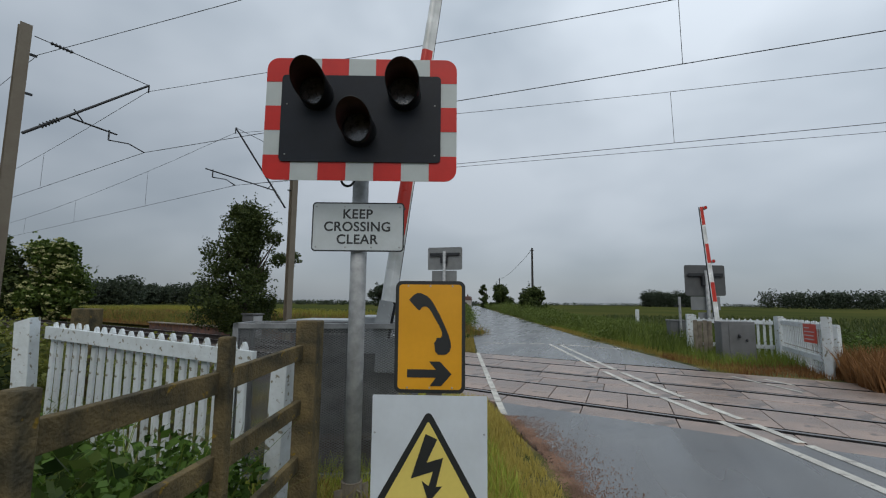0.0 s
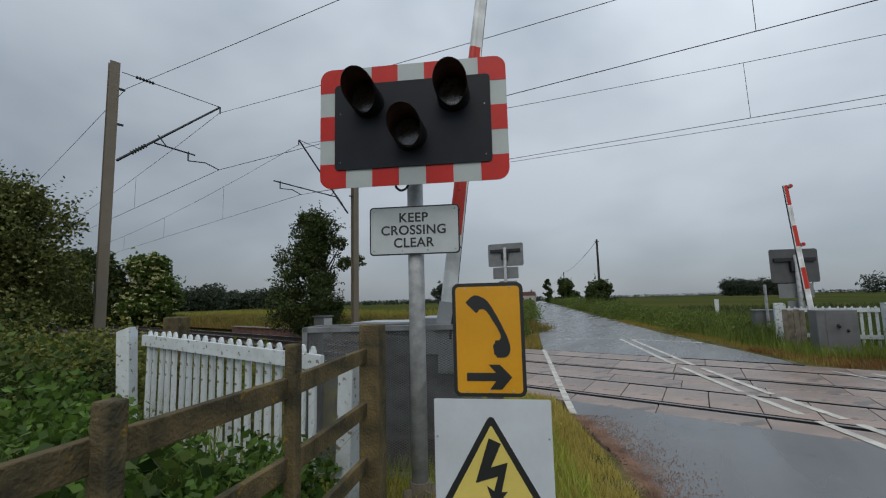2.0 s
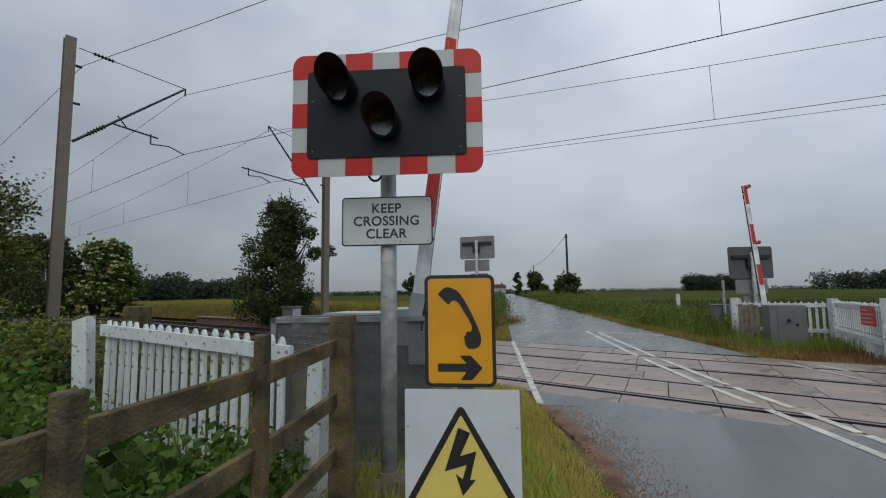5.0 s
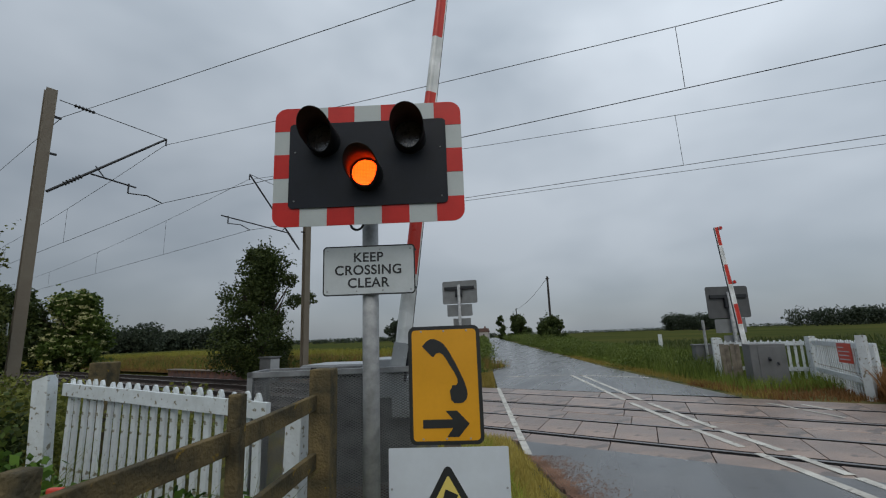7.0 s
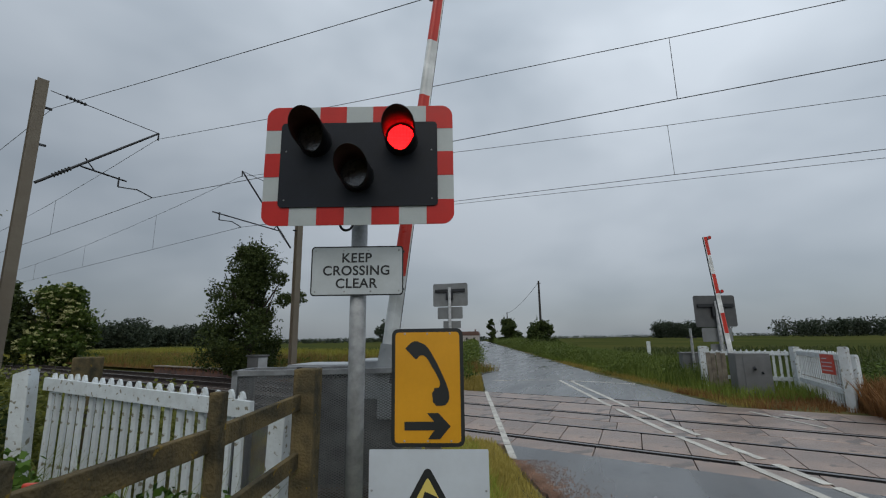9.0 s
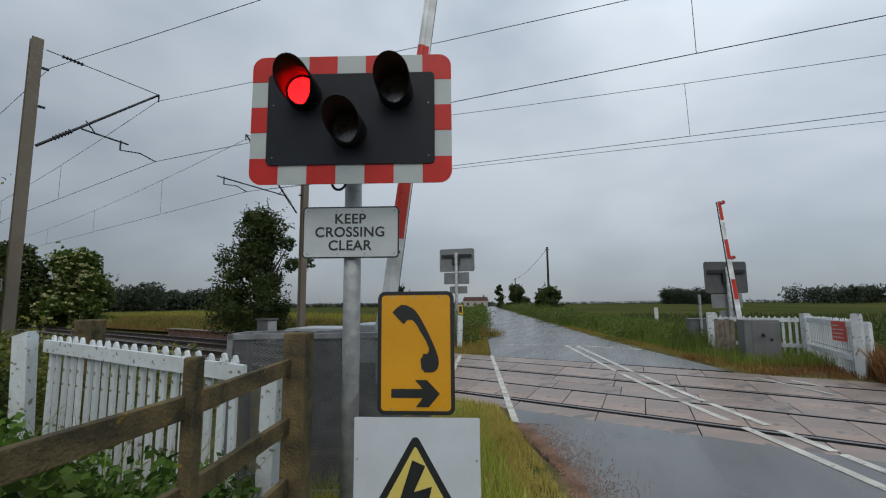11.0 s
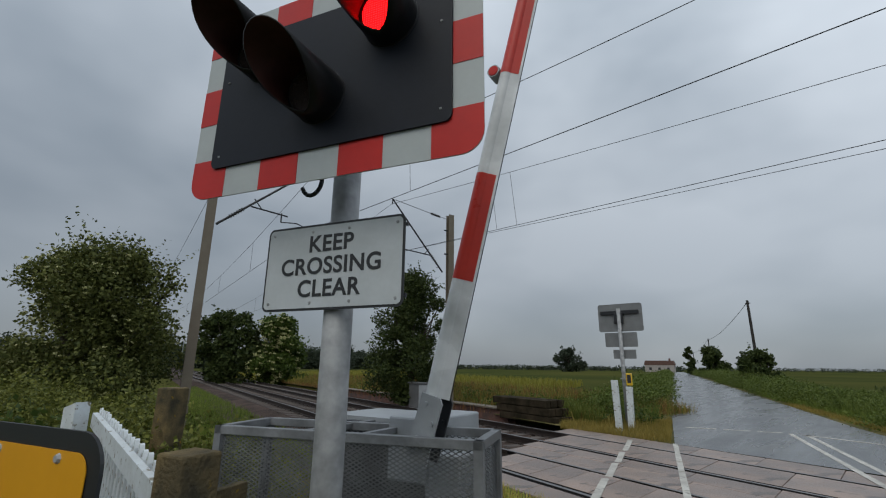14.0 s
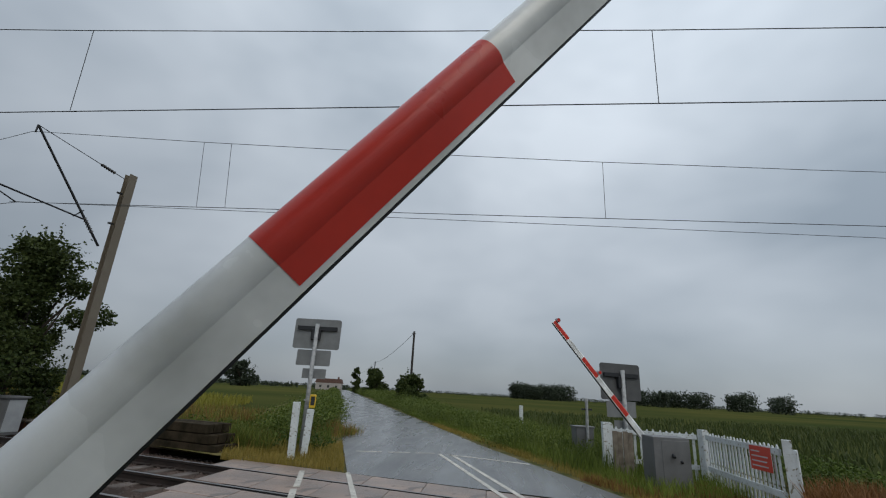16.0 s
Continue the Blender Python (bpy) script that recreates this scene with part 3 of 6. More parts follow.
def ballast():
    v, f = [], []
    prof = [(4.2, -0.34), (5.0, -0.30), (5.9, -0.185), (8.9, -0.175), (9.0, -0.175), (11.9, -0.185), (12.6, -0.28), (13.2, -0.30)]
    us = [-420, -300, -200, -120, -80, -60, -45] + [-40 + i * 0.8 for i in range(40)] + [8 + i * 0.8 for i in range(20)] + [30, 60, 120, 200]
    for u in us:
        for x, z in prof:
            v.append(uv(u, x, z + (0.02 * noise.noise((u * 3.1, x * 3.7, 0)))))
    n = len(prof)
    for j in range(len(us) - 1):
        for i in range(n - 1):
            f.append((j * n + i, j * n + i + 1, (j + 1) * n + i + 1, (j + 1) * n + i))
    tagged(sheet("ballast_bed", [tuple(p) for p in v], f, "ballast"), "dark brown stone ballast under the tracks", "ballast", kind="structure")
    # loose stones where the bed is near
    k = 9000
    u = -7.5 - 34 * RNG.random(k) ** 1.5
    w = RNG.uniform(4.6, 12.8, k)
    zz = np.interp(w, [p[0] for p in prof], [p[1] for p in prof]) + 0.005
    vs, fs = [], []
    tet = np.array([(1, 0, -0.5), (-0.5, 0.9, -0.5), (-0.5, -0.9, -0.5), (0.1, 0.1, 0.8), (0.7, 0.6, 0.3)])
    for i in range(k):
        s = 0.028 * (0.6 + RNG.random())
        a = RNG.random() * 6.28
        ca, sa = math.cos(a), math.sin(a)
        p = uv(u[i], w[i], zz[i])
        for x, y, z in tet:
            vs.append((p.x + s * (x * ca - y * sa), p.y + s * (x * sa + y * ca), p.z + s * z))
        b = 5 * i
        fs += [(b, b + 4, b + 3), (b + 4, b + 1, b + 3), (b + 1, b + 2, b + 3), (b + 2, b, b + 3), (b, b + 1, b + 4)]
    tagged(sheet("ballast_stones", vs, fs, "stone"), "loose grey-brown ballast stones", "stones", kind="stuff")


def crossing_deck():
    """Precast slabs between and beside the rails."""
    deck = thing("crossing_deck", Matrix.Identity(4), "pinkish-brown precast concrete slabs set between the rails", "crossing deck", kind="structure")
    rows = ((NEAR, RAILS[0] - 0.12, -6.9, 1.22), (RAILS[0] + 0.12, RAILS[1] - 0.085, -7.63, 0.6), (RAILS[1] + 0.05, 8.90, -8.25, 1.2), (8.915, RAILS[2] - 0.12, -8.55, 1.2), (RAILS[2] + 0.12, RAILS[3] - 0.085, -8.85, 1.2), (RAILS[3] + 0.05, FAR, -9.75, 1.2))
    for k, (a, b, u0, step) in enumerate(rows):
        first = None
        u = u0
        while u < 13.5:
            if first is None:
                bm = cube((0, 0, 0), (step - 0.011, b - a, 0.14), 0, 0.008)
                for vert in bm.verts:
                    vert.co.x -= 0.23 * vert.co.y
                ob = first = part("slab", bm, "slab", deck)
            else:
                ob = new("slab", first.data)
                ob.parent = deck
            ob.matrix_basis = Matrix.Translation(uv(u + step / 2, (a + b) / 2, -0.07 - 0.004 * random.random())) @ Matrix.Rotation(RA + radians(random.uniform(-0.15, 0.15)), 4, "Z")
            u += step
    bm = B()
    box(bm, uv(2.0, (NEAR + FAR) / 2, -0.12), (19, FAR - NEAR - 0.1, 0.06), math.degrees(RA))
    part("bedding", bm, "ballast", deck)
    # flush dark strips stand in for the shaded gaps beside each rail
    for k, v in enumerate(RAILS):
        w = 0.08 if k % 2 == 0 else 0.022
        for o in (-0.036 - w / 2, 0.036 + w / 2):
            part("rubber_strip", cube(uv(2.2, v + o, -0.028), (20.5, w, 0.05), math.degrees(RA)), "gap", deck, "near-black strip standing for the shaded flangeway gap")


ground()
road()
markings()
ballast()
for pair in ((RAILS[0], RAILS[1]), (RAILS[2], RAILS[3])):
    track(*pair)
crossing_deck()


# ---- the near signal and its signs ----
def lettering(text, size, parent, at, material="ink", bold=0.020, space=1.0):
    cu = bpy.data.curves.new("lettering", "FONT")
    cu.body, cu.size, cu.align_x, cu.align_y = text, size, "CENTER", "CENTER"
    cu.extrude, cu.offset, cu.space_line, cu.space_character = 0.0008, bold * size, space, 1.06
    tmp = new("lettering_curve", cu)
    me = bpy.data.meshes.new_from_object(tmp.evaluated_get(bpy.context.evaluated_depsgraph_get()))
    bpy.data.objects.remove(tmp)
    me.materials.clear()
    me.materials.append(M[material])
    ob = new("lettering", me)
    ob.parent = parent
    ob.matrix_basis = Matrix.Translation(at) @ Matrix.Rotation(radians(90), 4, "X")
    return ob


def screws(parent, pts, y, r=0.006):
    for x, z in pts:
        part("screw", rod(B(), (x, y, z), (x, y - 0.004, z), r, r * 0.7, 8), "galv", parent)


def hood_mesh(r=0.115, top=0.31, low=0.03, seg=28):
    bm = B()
    rings = []
    for rad, y_end in ((r, 1), (r - 0.006, 1)):
        a, b = [], []
        for i in range(seg):
            t = 2 * math.pi * i / seg
            h = 0.5 + 0.5 * math.sin(t)
            length = low + (top - low) * (h ** 0.7)
            a.append(bm.verts.new((rad * math.cos(t), 0, rad * math.sin(t))))
            b.append(bm.verts.new((rad * math.cos(t), -length, rad * math.sin(t) - 0.02 * h)))
        rings.append((a, b))
    (oa, ob_), (ia, ib) = rings
    for i in range(seg):
        j = (i + 1) % seg
        bm.faces.new((oa[i], oa[j], ob_[j], ob_[i]))
        bm.faces.new((ia[j], ia[i], ib[i], ib[j])).material_index = 1
        bm.faces.new((ob_[i], ob_[j], ib[j], ib[i]))
    return bm


def ring(r0, r1, t, seg=32):
    """A flat annulus in the plane of x and z."""
    bm = B()
    rows = [[bm.verts.new((r * math.cos(6.2832 * i / seg), y, r * math.sin(6.2832 * i / seg))) for i in range(seg)] for r, y in ((r0, -t / 2), (r1, -t / 2), (r1, t / 2), (r0, t / 2))]
    for k in range(4):
        a, b = rows[k], rows[(k + 1) % 4]
        for i in range(seg):
            bm.faces.new((a[i], a[(i + 1) % seg], b[(i + 1) % seg], b[i]))
    return bm


def lens_turner(parent, x, z, lit):
    """A lens disc, dark on one face, lit on the other; its turning in the housing is made up."""
    e = new("signal_lens")
    e.parent = parent
    e.matrix_basis = Matrix.Translation((x, -0.062, z))
    part("dark_face", rod(B(), (0, -0.002, 0), (0, -0.008, 0), 0.100, 0.096, 28), "lens", e, "unlit smoky lens")
    # ring added to keep the lit face's glow from leaking round the dark one
    part("bezel", ring(0.1008, 0.1150, 0.008), "hood", parent).matrix_basis = Matrix.Translation((x, -0.062, z))
    # black disc added between the faces to block light from the lit one
    part("lens_rim", rod(B(), (0, -0.002, 0), (0, 0.0022, 0), 0.1005, 0.1005, 28), "black", e)
    part("lit_face", rod(B(), (0, 0.0023, 0), (0, 0.006, 0), 0.093, 0.091, 28), lit, e, "glowing lens of many small lights")
    bm = B()
    for i in range(-9, 10):
        h = math.sqrt(max(0, 0.0905 ** 2 - (i * 0.0105) ** 2))
        if h > 0.01:
            box(bm, (i * 0.0105, 0.0072, 0), (0.0034, 0.002, 2 * h))
            box(bm, (0, 0.0072, i * 0.0105), (2 * h, 0.002, 0.0034))
    part("lens_grid", bm, "lens_grid_" + lit[4:], e)
    return e


BOARD_W, BOARD_H = 1.375, 0.91


def stripes(parent, w, h, y, nx=7, nz=5):
    """Red blocks round the edge of the white board; corner blocks follow its rounded corners."""
    cw, ch, r = w / nx, h / nz, 0.085
    for i in range(nx):
        for j in range(nz):
            if (i + j) % 2 or (0 < i < nx - 1 and 0 < j < nz - 1):
                continue
            x0, z0 = -w / 2 + i * cw, -h / 2 + j * ch
            pts = [(x0, z0), (x0 + cw, z0), (x0 + cw, z0 + ch), (x0, z0 + ch)]
            if i in (0, nx - 1) and j in (0, nz - 1):
                cx, cz = (x0 + r if i == 0 else x0 + cw - r), (z0 + r if j == 0 else z0 + ch - r)
                a0 = {(0, 0): 180, (nx - 1, 0): 270, (nx - 1, nz - 1): 0, (0, nz - 1): 90}[(i, j)]
                arc = [(cx + r * math.cos(radians(a0 + 15 * k)), cz + r * math.sin(radians(a0 + 15 * k))) for k in range(7)]
                n = {(0, 0): 0, (nx - 1, 0): 1, (nx - 1, nz - 1): 2, (0, nz - 1): 3}[(i, j)]
                pts = pts[:n] + arc + pts[n + 1:]
            part("red_stripe", prism(pts, y, y - 0.0015), "red", parent)


LENSES = {}


def signal():
    at = Vector((-1.66, 2.885, 0))
    t = thing("crossing_signal", Matrix.Translation(at) @ Matrix.Rotation(radians(21.9), 4, "Z"), "red-and-white bordered wigwag road signal on a galvanised post", "traffic signal")
    bm = B()
    rod(bm, (-0.03, 0.035, -0.2), (-0.03, 0.035, 3.0), 0.06, 0.06, 24)
    part("post", bm, "galv", t, "galvanised steel tube", True)
    bm = B()
    rod(bm, (-0.03, 0.035, -0.1), (-0.03, 0.035, 0.22), 0.075, 0.075, 16)
    for a in (40, 130, 220, 310):
        box(bm, (-0.03 + 0.10 * math.cos(radians(a)), 0.035 + 0.10 * math.sin(radians(a)), 0.08), (0.07, 0.012, 0.2), a)
    part("base_collar", bm, "grey_timber", t)
    b = new("backboard")
    b.parent = t
    b.matrix_basis = Matrix.Translation((0.0, -0.215, 2.775))
    part("plate", prism(rounded(BOARD_W, BOARD_H, 0.085), 0.0, 0.006), "white", b, "white reflective border")
    stripes(b, BOARD_W, BOARD_H, -0.0005)
    part("black_panel", prism(rounded(1.145, 0.645, 0.03), -0.0025, -0.012), "board", b, "matt black target panel")
    screws(b, ((-0.53, 0.1), (0.53, 0.1), (-0.53, -0.27), (0.53, -0.27)), -0.012)
    bm = B()
    box(bm, (0, 0.03, 0.05), (1.2, 0.045, 0.05))
    box(bm, (0, 0.03, -0.22), (1.2, 0.045, 0.05))
    box(bm, (-0.03, 0.10, 0.05), (0.14, 0.10, 0.07))
    part("bracket", bm, "black", t).matrix_basis = b.matrix_basis
    bm = B()
    for i in range(9):
        a0, a1 = radians(200 + 22 * i), radians(200 + 22 * (i + 1))
        rod(bm, (0.02 + 0.05 * math.cos(a0) - 0.12, 0.10, -0.41 + 0.06 * math.sin(a0)), (0.02 + 0.05 * math.cos(a1) - 0.12, 0.10, -0.41 + 0.06 * math.sin(a1)), 0.009, 0.009, 8)
    rod(bm, (-0.06, 0.10, -0.36), (-0.06, 0.10, -0.40), 0.012, 0.012, 8)
    part("cable", bm, "black", t, "", True).matrix_basis = b.matrix_basis
    for key, x, z, lit in (("left", -0.316, 0.172, "led_red"), ("right", 0.312, 0.172, "led_red"), ("amber", -0.004, -0.098, "led_amber")):
        u = new("lamp_unit")
        u.parent = t
        u.matrix_basis = b.matrix_basis @ Matrix.Translation((x, -0.012, z))
        bm = B()
        rod(bm, (0, 0, 0), (0, -0.004, 0), 0.120, 0.120, 28)
        rod(bm, (0, -0.002, 0), (0, -0.064, 0), 0.1165, 0.1160, 28, False)
        part("housing", bm, "hood", u, "", True)
        h = part("hood", hood_mesh(), "hood", u, "long black hood cut away below", True)
        h.matrix_basis = Matrix.Translation((0, -0.055, 0))
        h.data.materials.append(M["hoodin"])
        LENSES[key] = lens_turner(u, 0, 0, lit)
    s = new("notice_plate")
    s.parent = t
    s.matrix_basis = Matrix.Translation((-0.027, -0.045, 2.018))
    part("plate", prism(rounded(0.677, 0.365, 0.028), 0.0, 0.004), "ink", s, "black-edged plate")
    part("face", prism(rounded(0.657, 0.345, 0.02), -0.001, -0.002), "signwhite", s, "white sign face")
    for k, word in enumerate(("KEEP", "CROSSING", "CLEAR")):
        lettering(word, 0.098, s, (-0.005, -0.0035, 0.092 - 0.094 * k))
    screws(s, ((-0.305, 0.15), (0.305, 0.15), (-0.305, -0.15), (0.305, -0.15), (-0.1, 0.15), (0.08, 0.15), (-0.09, -0.152), (0.1, -0.152)), -0.002, 0.007)
    bm = B()
    for z in (0.14, -0.14):
        box(bm, (-0.0, 0.012, z), (0.6, 0.016, 0.03))
        box(bm, (0.342, 0.01, z), (0.008, 0.012, 0.014))
        rod(bm, (-0.003, 0.08, z - 0.015), (-0.003, 0.08, z + 0.015), 0.064, 0.064, 18)
    part("clamp", bm, "black", t).matrix_basis = s.matrix_basis


def arc_pts(cx, cz, r, a0, a1, n):
    return [(cx + r * math.cos(radians(a0 + (a1 - a0) * i / n)), cz + r * math.sin(radians(a0 + (a1 - a0) * i / n))) for i in range(n + 1)]


def telephone_sign():
    at = Vector((-0.695, 1.907, 0))
    t = thing("telephone_sign", Matrix.Translation(at) @ Matrix.Rotation(radians(19), 4, "Z"), "amber telephone direction sign with black handset and arrow", "road sign")
    b = Matrix.Translation((0, 0, 1.318))
    w, h = 0.316, 0.495
    part("plate", prism(rounded(w, h, 0.03), 0.0, 0.003), "ink", t, "black border plate").matrix_basis = b
    part("face", prism(rounded(w - 0.032, h - 0.032, 0.016), -0.0008, -0.0016), "amberface", t, "amber face").matrix_basis = b
    # handset: a bowed grip between an ear cup and a mouth cup
    handset = [(-0.097, 0.162), (-0.075, 0.184), (-0.058, 0.193), (-0.042, 0.192), (-0.013, 0.179), (0.003, 0.164), (0.020, 0.138), (0.046, 0.091), (0.065, 0.050), (0.083, 0.009), (0.093, -0.024), (0.095, -0.046), (0.089, -0.065), (0.075, -0.078), (0.061, -0.080), (0.036, -0.080), (0.030, -0.071), (0.024, -0.067), (0.019, -0.028), (0.028, -0.017), (0.030, -0.006), (0.048, -0.006), (0.054, 0.004), (0.054, 0.019), (0.040, 0.050), (0.020, 0.082), (0.007, 0.106), (-0.005, 0.123), (-0.017, 0.132), (-0.028, 0.132), (-0.038, 0.128), (-0.042, 0.121), (-0.048, 0.115), (-0.054, 0.117)]
    part("handset_symbol", prism(handset, -0.0026, -0.0034), "ink", t).matrix_basis = b
    arrow = [(-0.100, -0.145), (0.028, -0.145), (-0.003, -0.110), (0.046, -0.110), (0.098, -0.164), (0.052, -0.216), (0.001, -0.216), (0.028, -0.180), (-0.100, -0.180)]
    part("arrow_symbol", prism(arrow, -0.0026, -0.0034), "ink", t).matrix_basis = b
    for x in (-0.1, 0.0, 0.1):
        for z in (0.225, -0.224):
            part("screw", rod(B(), (x, -0.0016, z), (x, -0.004, z), 0.0045, 0.003, 8), "galv", t).matrix_basis = b
    part("stake", cube((0.02, 0.03, 0.62), (0.07, 0.045, 1.45), 0, 0.004), "grey_timber", t, "timber stake behind the sign")


def danger_sign():
    at = Vector((-0.697, 1.918, 0))
    t = thing("electricity_warning_sign", Matrix.Translation(at) @ Matrix.Rotation(radians(19), 4, "Z"), "pale plate with yellow triangle and black lightning bolt", "warning sign")
    w, h = 0.507, 0.66
    b = Matrix.Translation((0, -0.008, 1.060 - h / 2))
    up = b @ Matrix.Translation((-0.004, 0, 0.018))
    part("plate", prism(rounded(w, h, 0.006), 0.0, 0.003), "plate", t, "pale grey-blue plate").matrix_basis = b

    def tri(top, low, half, r):
        pts = []
        for (cx, cz), a0 in (((0, top - 2 * r), 30), ((-half + 1.73 * r, low + r), 150), ((half - 1.73 * r, low + r), 270)):
            pts += arc_pts(cx, cz, r, a0, a0 + 120, 6)
        return pts

    part("triangle_border", prism(tri(0.255, -0.185, 0.255, 0.018), -0.0008, -0.0016), "ink", t).matrix_basis = up
    part("triangle_face", prism(tri(0.205, -0.158, 0.207, 0.006), -0.0026, -0.0032), "yellow", t).matrix_basis = up
    bolt = [(-0.012, 0.150), (0.040, 0.128), (-0.006, 0.030), (0.066, 0.052), (0.036, -0.068), (0.062, -0.066), (0.004, -0.135), (-0.026, -0.045), (0.004, -0.066), (0.022, -0.006), (-0.074, -0.036)]
    part("bolt_symbol", prism(bolt, -0.0042, -0.005), "ink", t).matrix_basis = up
    screws(t, ((-0.24, 0.9), (0.24, 0.9)), -0.012, 0.005)
    for x in (-0.15, 0.15):
        part("leg", cube((x, 0.03, 0.45), (0.05, 0.04, 1.0), 0, 0.003), "grey_timber", t, "timber leg")


# ---- barriers ----
def arm_section(r, grow=0.0, low=-1.0):
    """Half-round back over two flat flanks that close in towards the lower edge."""
    lo = 0.55 + 0.02 * (low + 1)
    arc = [(-(0.66 * r + grow) * math.cos(radians(a)), 0.34 * r + (0.66 * r + grow) * math.sin(radians(a))) for a in range(-32, 213, 7)]
    return [(-(lo * r + grow), low * r)] + arc + [(lo * r + grow, low * r)]


def arm_piece(a, b, ra, rb, grow=0.0, low=-1.0):
    bm = B()
    ends = [[bm.verts.new((x, y, z)) for y, z in arm_section(r, grow, low)] for x, r in ((a, ra), (b, rb))]
    n = len(ends[0])
    for i in range(n):
        j = (i + 1) % n
        bm.faces.new((ends[0][i], ends[0][j], ends[1][j], ends[1][i]))
    bm.faces.new(ends[0])
    bm.faces.new(ends[1][::-1])
    return bm


def arm(name, length, r0, parent, bands, roll=0.0):
    """A tapering boom along local x: a white extrusion with red sheeting wrapped over it and a dark lower edge."""
    tilt = Matrix.Rotation(radians(roll), 4, "X")
    cuts = bands + [length]
    at_x = lambda x: r0 * (1 - 0.25 * x / length)
    part("white_beam", arm_piece(cuts[0], length, at_x(cuts[0]), at_x(length)), "armwhite", parent, "white enamelled beam").matrix_basis = tilt
    for k in range(1, len(cuts) - 1, 2):
        a, b = cuts[k], cuts[k + 1]
        part("red_band", arm_piece(a, min(b, length - 0.002), at_x(a), at_x(b), 0.0012, -0.80), "armred", parent, "red reflective sheeting").matrix_basis = tilt
    bm = B()
    r1 = r0 * 0.75
    vs = [bm.verts.new(p) for p in ((0.17, -r0 * 0.5, -r0 - 0.001), (0.17, r0 * 0.2, -r0 - 0.001), (length, r1 * 0.2, -r1 - 0.001), (length, -r1 * 0.5, -r1 - 0.001), (0.17, -r0 * 0.5, -r0 - 0.006), (0.17, r0 * 0.2, -r0 - 0.006), (length, r1 * 0.2, -r1 - 0.006), (length, -r1 * 0.5, -r1 - 0.006))]
    for q in ((0, 1, 2, 3), (4, 5, 6, 7), (0, 1, 5, 4), (2, 3, 7, 6), (0, 3, 7, 4), (1, 2, 6, 5)):
        bm.faces.new([vs[i] for i in q])
    part("edge_strip", bm, "black", parent, "dark rubber edge").matrix_basis = tilt


def boom_lamp(parent, x, r, s=1.0):
    e = new("boom_lamp")
    e.parent = parent
    e.matrix_basis = Matrix.Translation((x, 0, r + 0.05 * s))
    part("lamp_body", rod(B(), (0, -0.05 * s, 0), (0, 0.05 * s, 0), 0.045 * s, 0.045 * s, 16), "lidgrey", e)
    part("lamp_glass", rod(B(), (0, -0.05 * s, 0), (0, -0.056 * s, 0), 0.037 * s, 0.034 * s, 16), "red", e, "red lamp glass")
    part("lamp_glass", rod(B(), (0, 0.05 * s, 0), (0, 0.056 * s, 0), 0.037 * s, 0.034 * s, 16), "red", e, "red lamp glass")
    part("lamp_foot", cube((0, 0, -0.045 * s), (0.03 * s, 0.03 * s, 0.05 * s)), "black", e)


PIVOT_N = Vector((-1.825, 3.565, 1.30))
SWING_N = 12.0
PIVOT_F = Vector((2.70, 14.95, 0.98))
SWING_F = 197.6
BOOMS = {}


def near_barrier():
    t = thing("barrier_machine", Matrix.Translation((PIVOT_N.x, PIVOT_N.y, 0)) @ Matrix.Rotation(radians(SWING_N), 4, "Z"), "grey level-crossing barrier machine with a banded boom", "barrier")
    part("pedestal", cube((-0.55, 0.62, 0.55), (1.0, 0.62, 1.22), 14.5, 0.01), "casedark", t, "dark grey machine case")
    part("lid", prism([(-1.2, 1.16), (-1.2, 1.24), (-1.14, 1.29), (-0.40, 1.29), (-0.36, 1.24), (-0.36, 1.16)], 0.42, 0.98), "lidgrey", t, "pale grey sloping lid")
    part("hinge_bar", cube((-0.72, 0.36, 1.22), (0.95, 0.05, 0.10), 0, 0.004), "black", t)
    part("side_case", cube((-0.25, 0.45, 1.17), (0.30, 0.56, 0.34), 0, 0.012), "lidgrey", t, "pale grey side case")
    part("step_case", cube((-0.03, 0.40, 1.0), (0.22, 0.46, 0.34), 0, 0.012), "lidgrey", t)
    part("plinth", cube((-0.4, 0.5, 0.1), (1.2, 0.75, 0.3), 14.5, 0.01), "sleeper", t)
    e = new("boom")
    e.parent = t
    BOOMS["near"] = e
    for y in (-0.055, 0.043):
        bm = prism([(-0.14, -0.055), (0.16, -0.068), (0.185, -0.05), (0.185, 0.06), (-0.10, 0.075), (-0.14, 0.05)], y, y + 0.012)
        for x, z in ((0.14, 0.02), (0.06, -0.04), (-0.03, 0.03)):
            rod(bm, (x, y, z), (x, y - 0.012, z), 0.011, 0.011, 6)
        part("boom_bracket", bm, "lidgrey" if y < 0 else "black", e, "bolted steel cheek plate" if y < 0 else "dark rear cheek plate")
    arm("boom", 3.65, 0.064, e, [0.18, 0.785, 1.365, 1.945, 2.525, 3.105], 30)
    boom_lamp(e, 1.96, 0.05, 0.8)
    boom_lamp(e, 3.62, 0.04, 0.8)


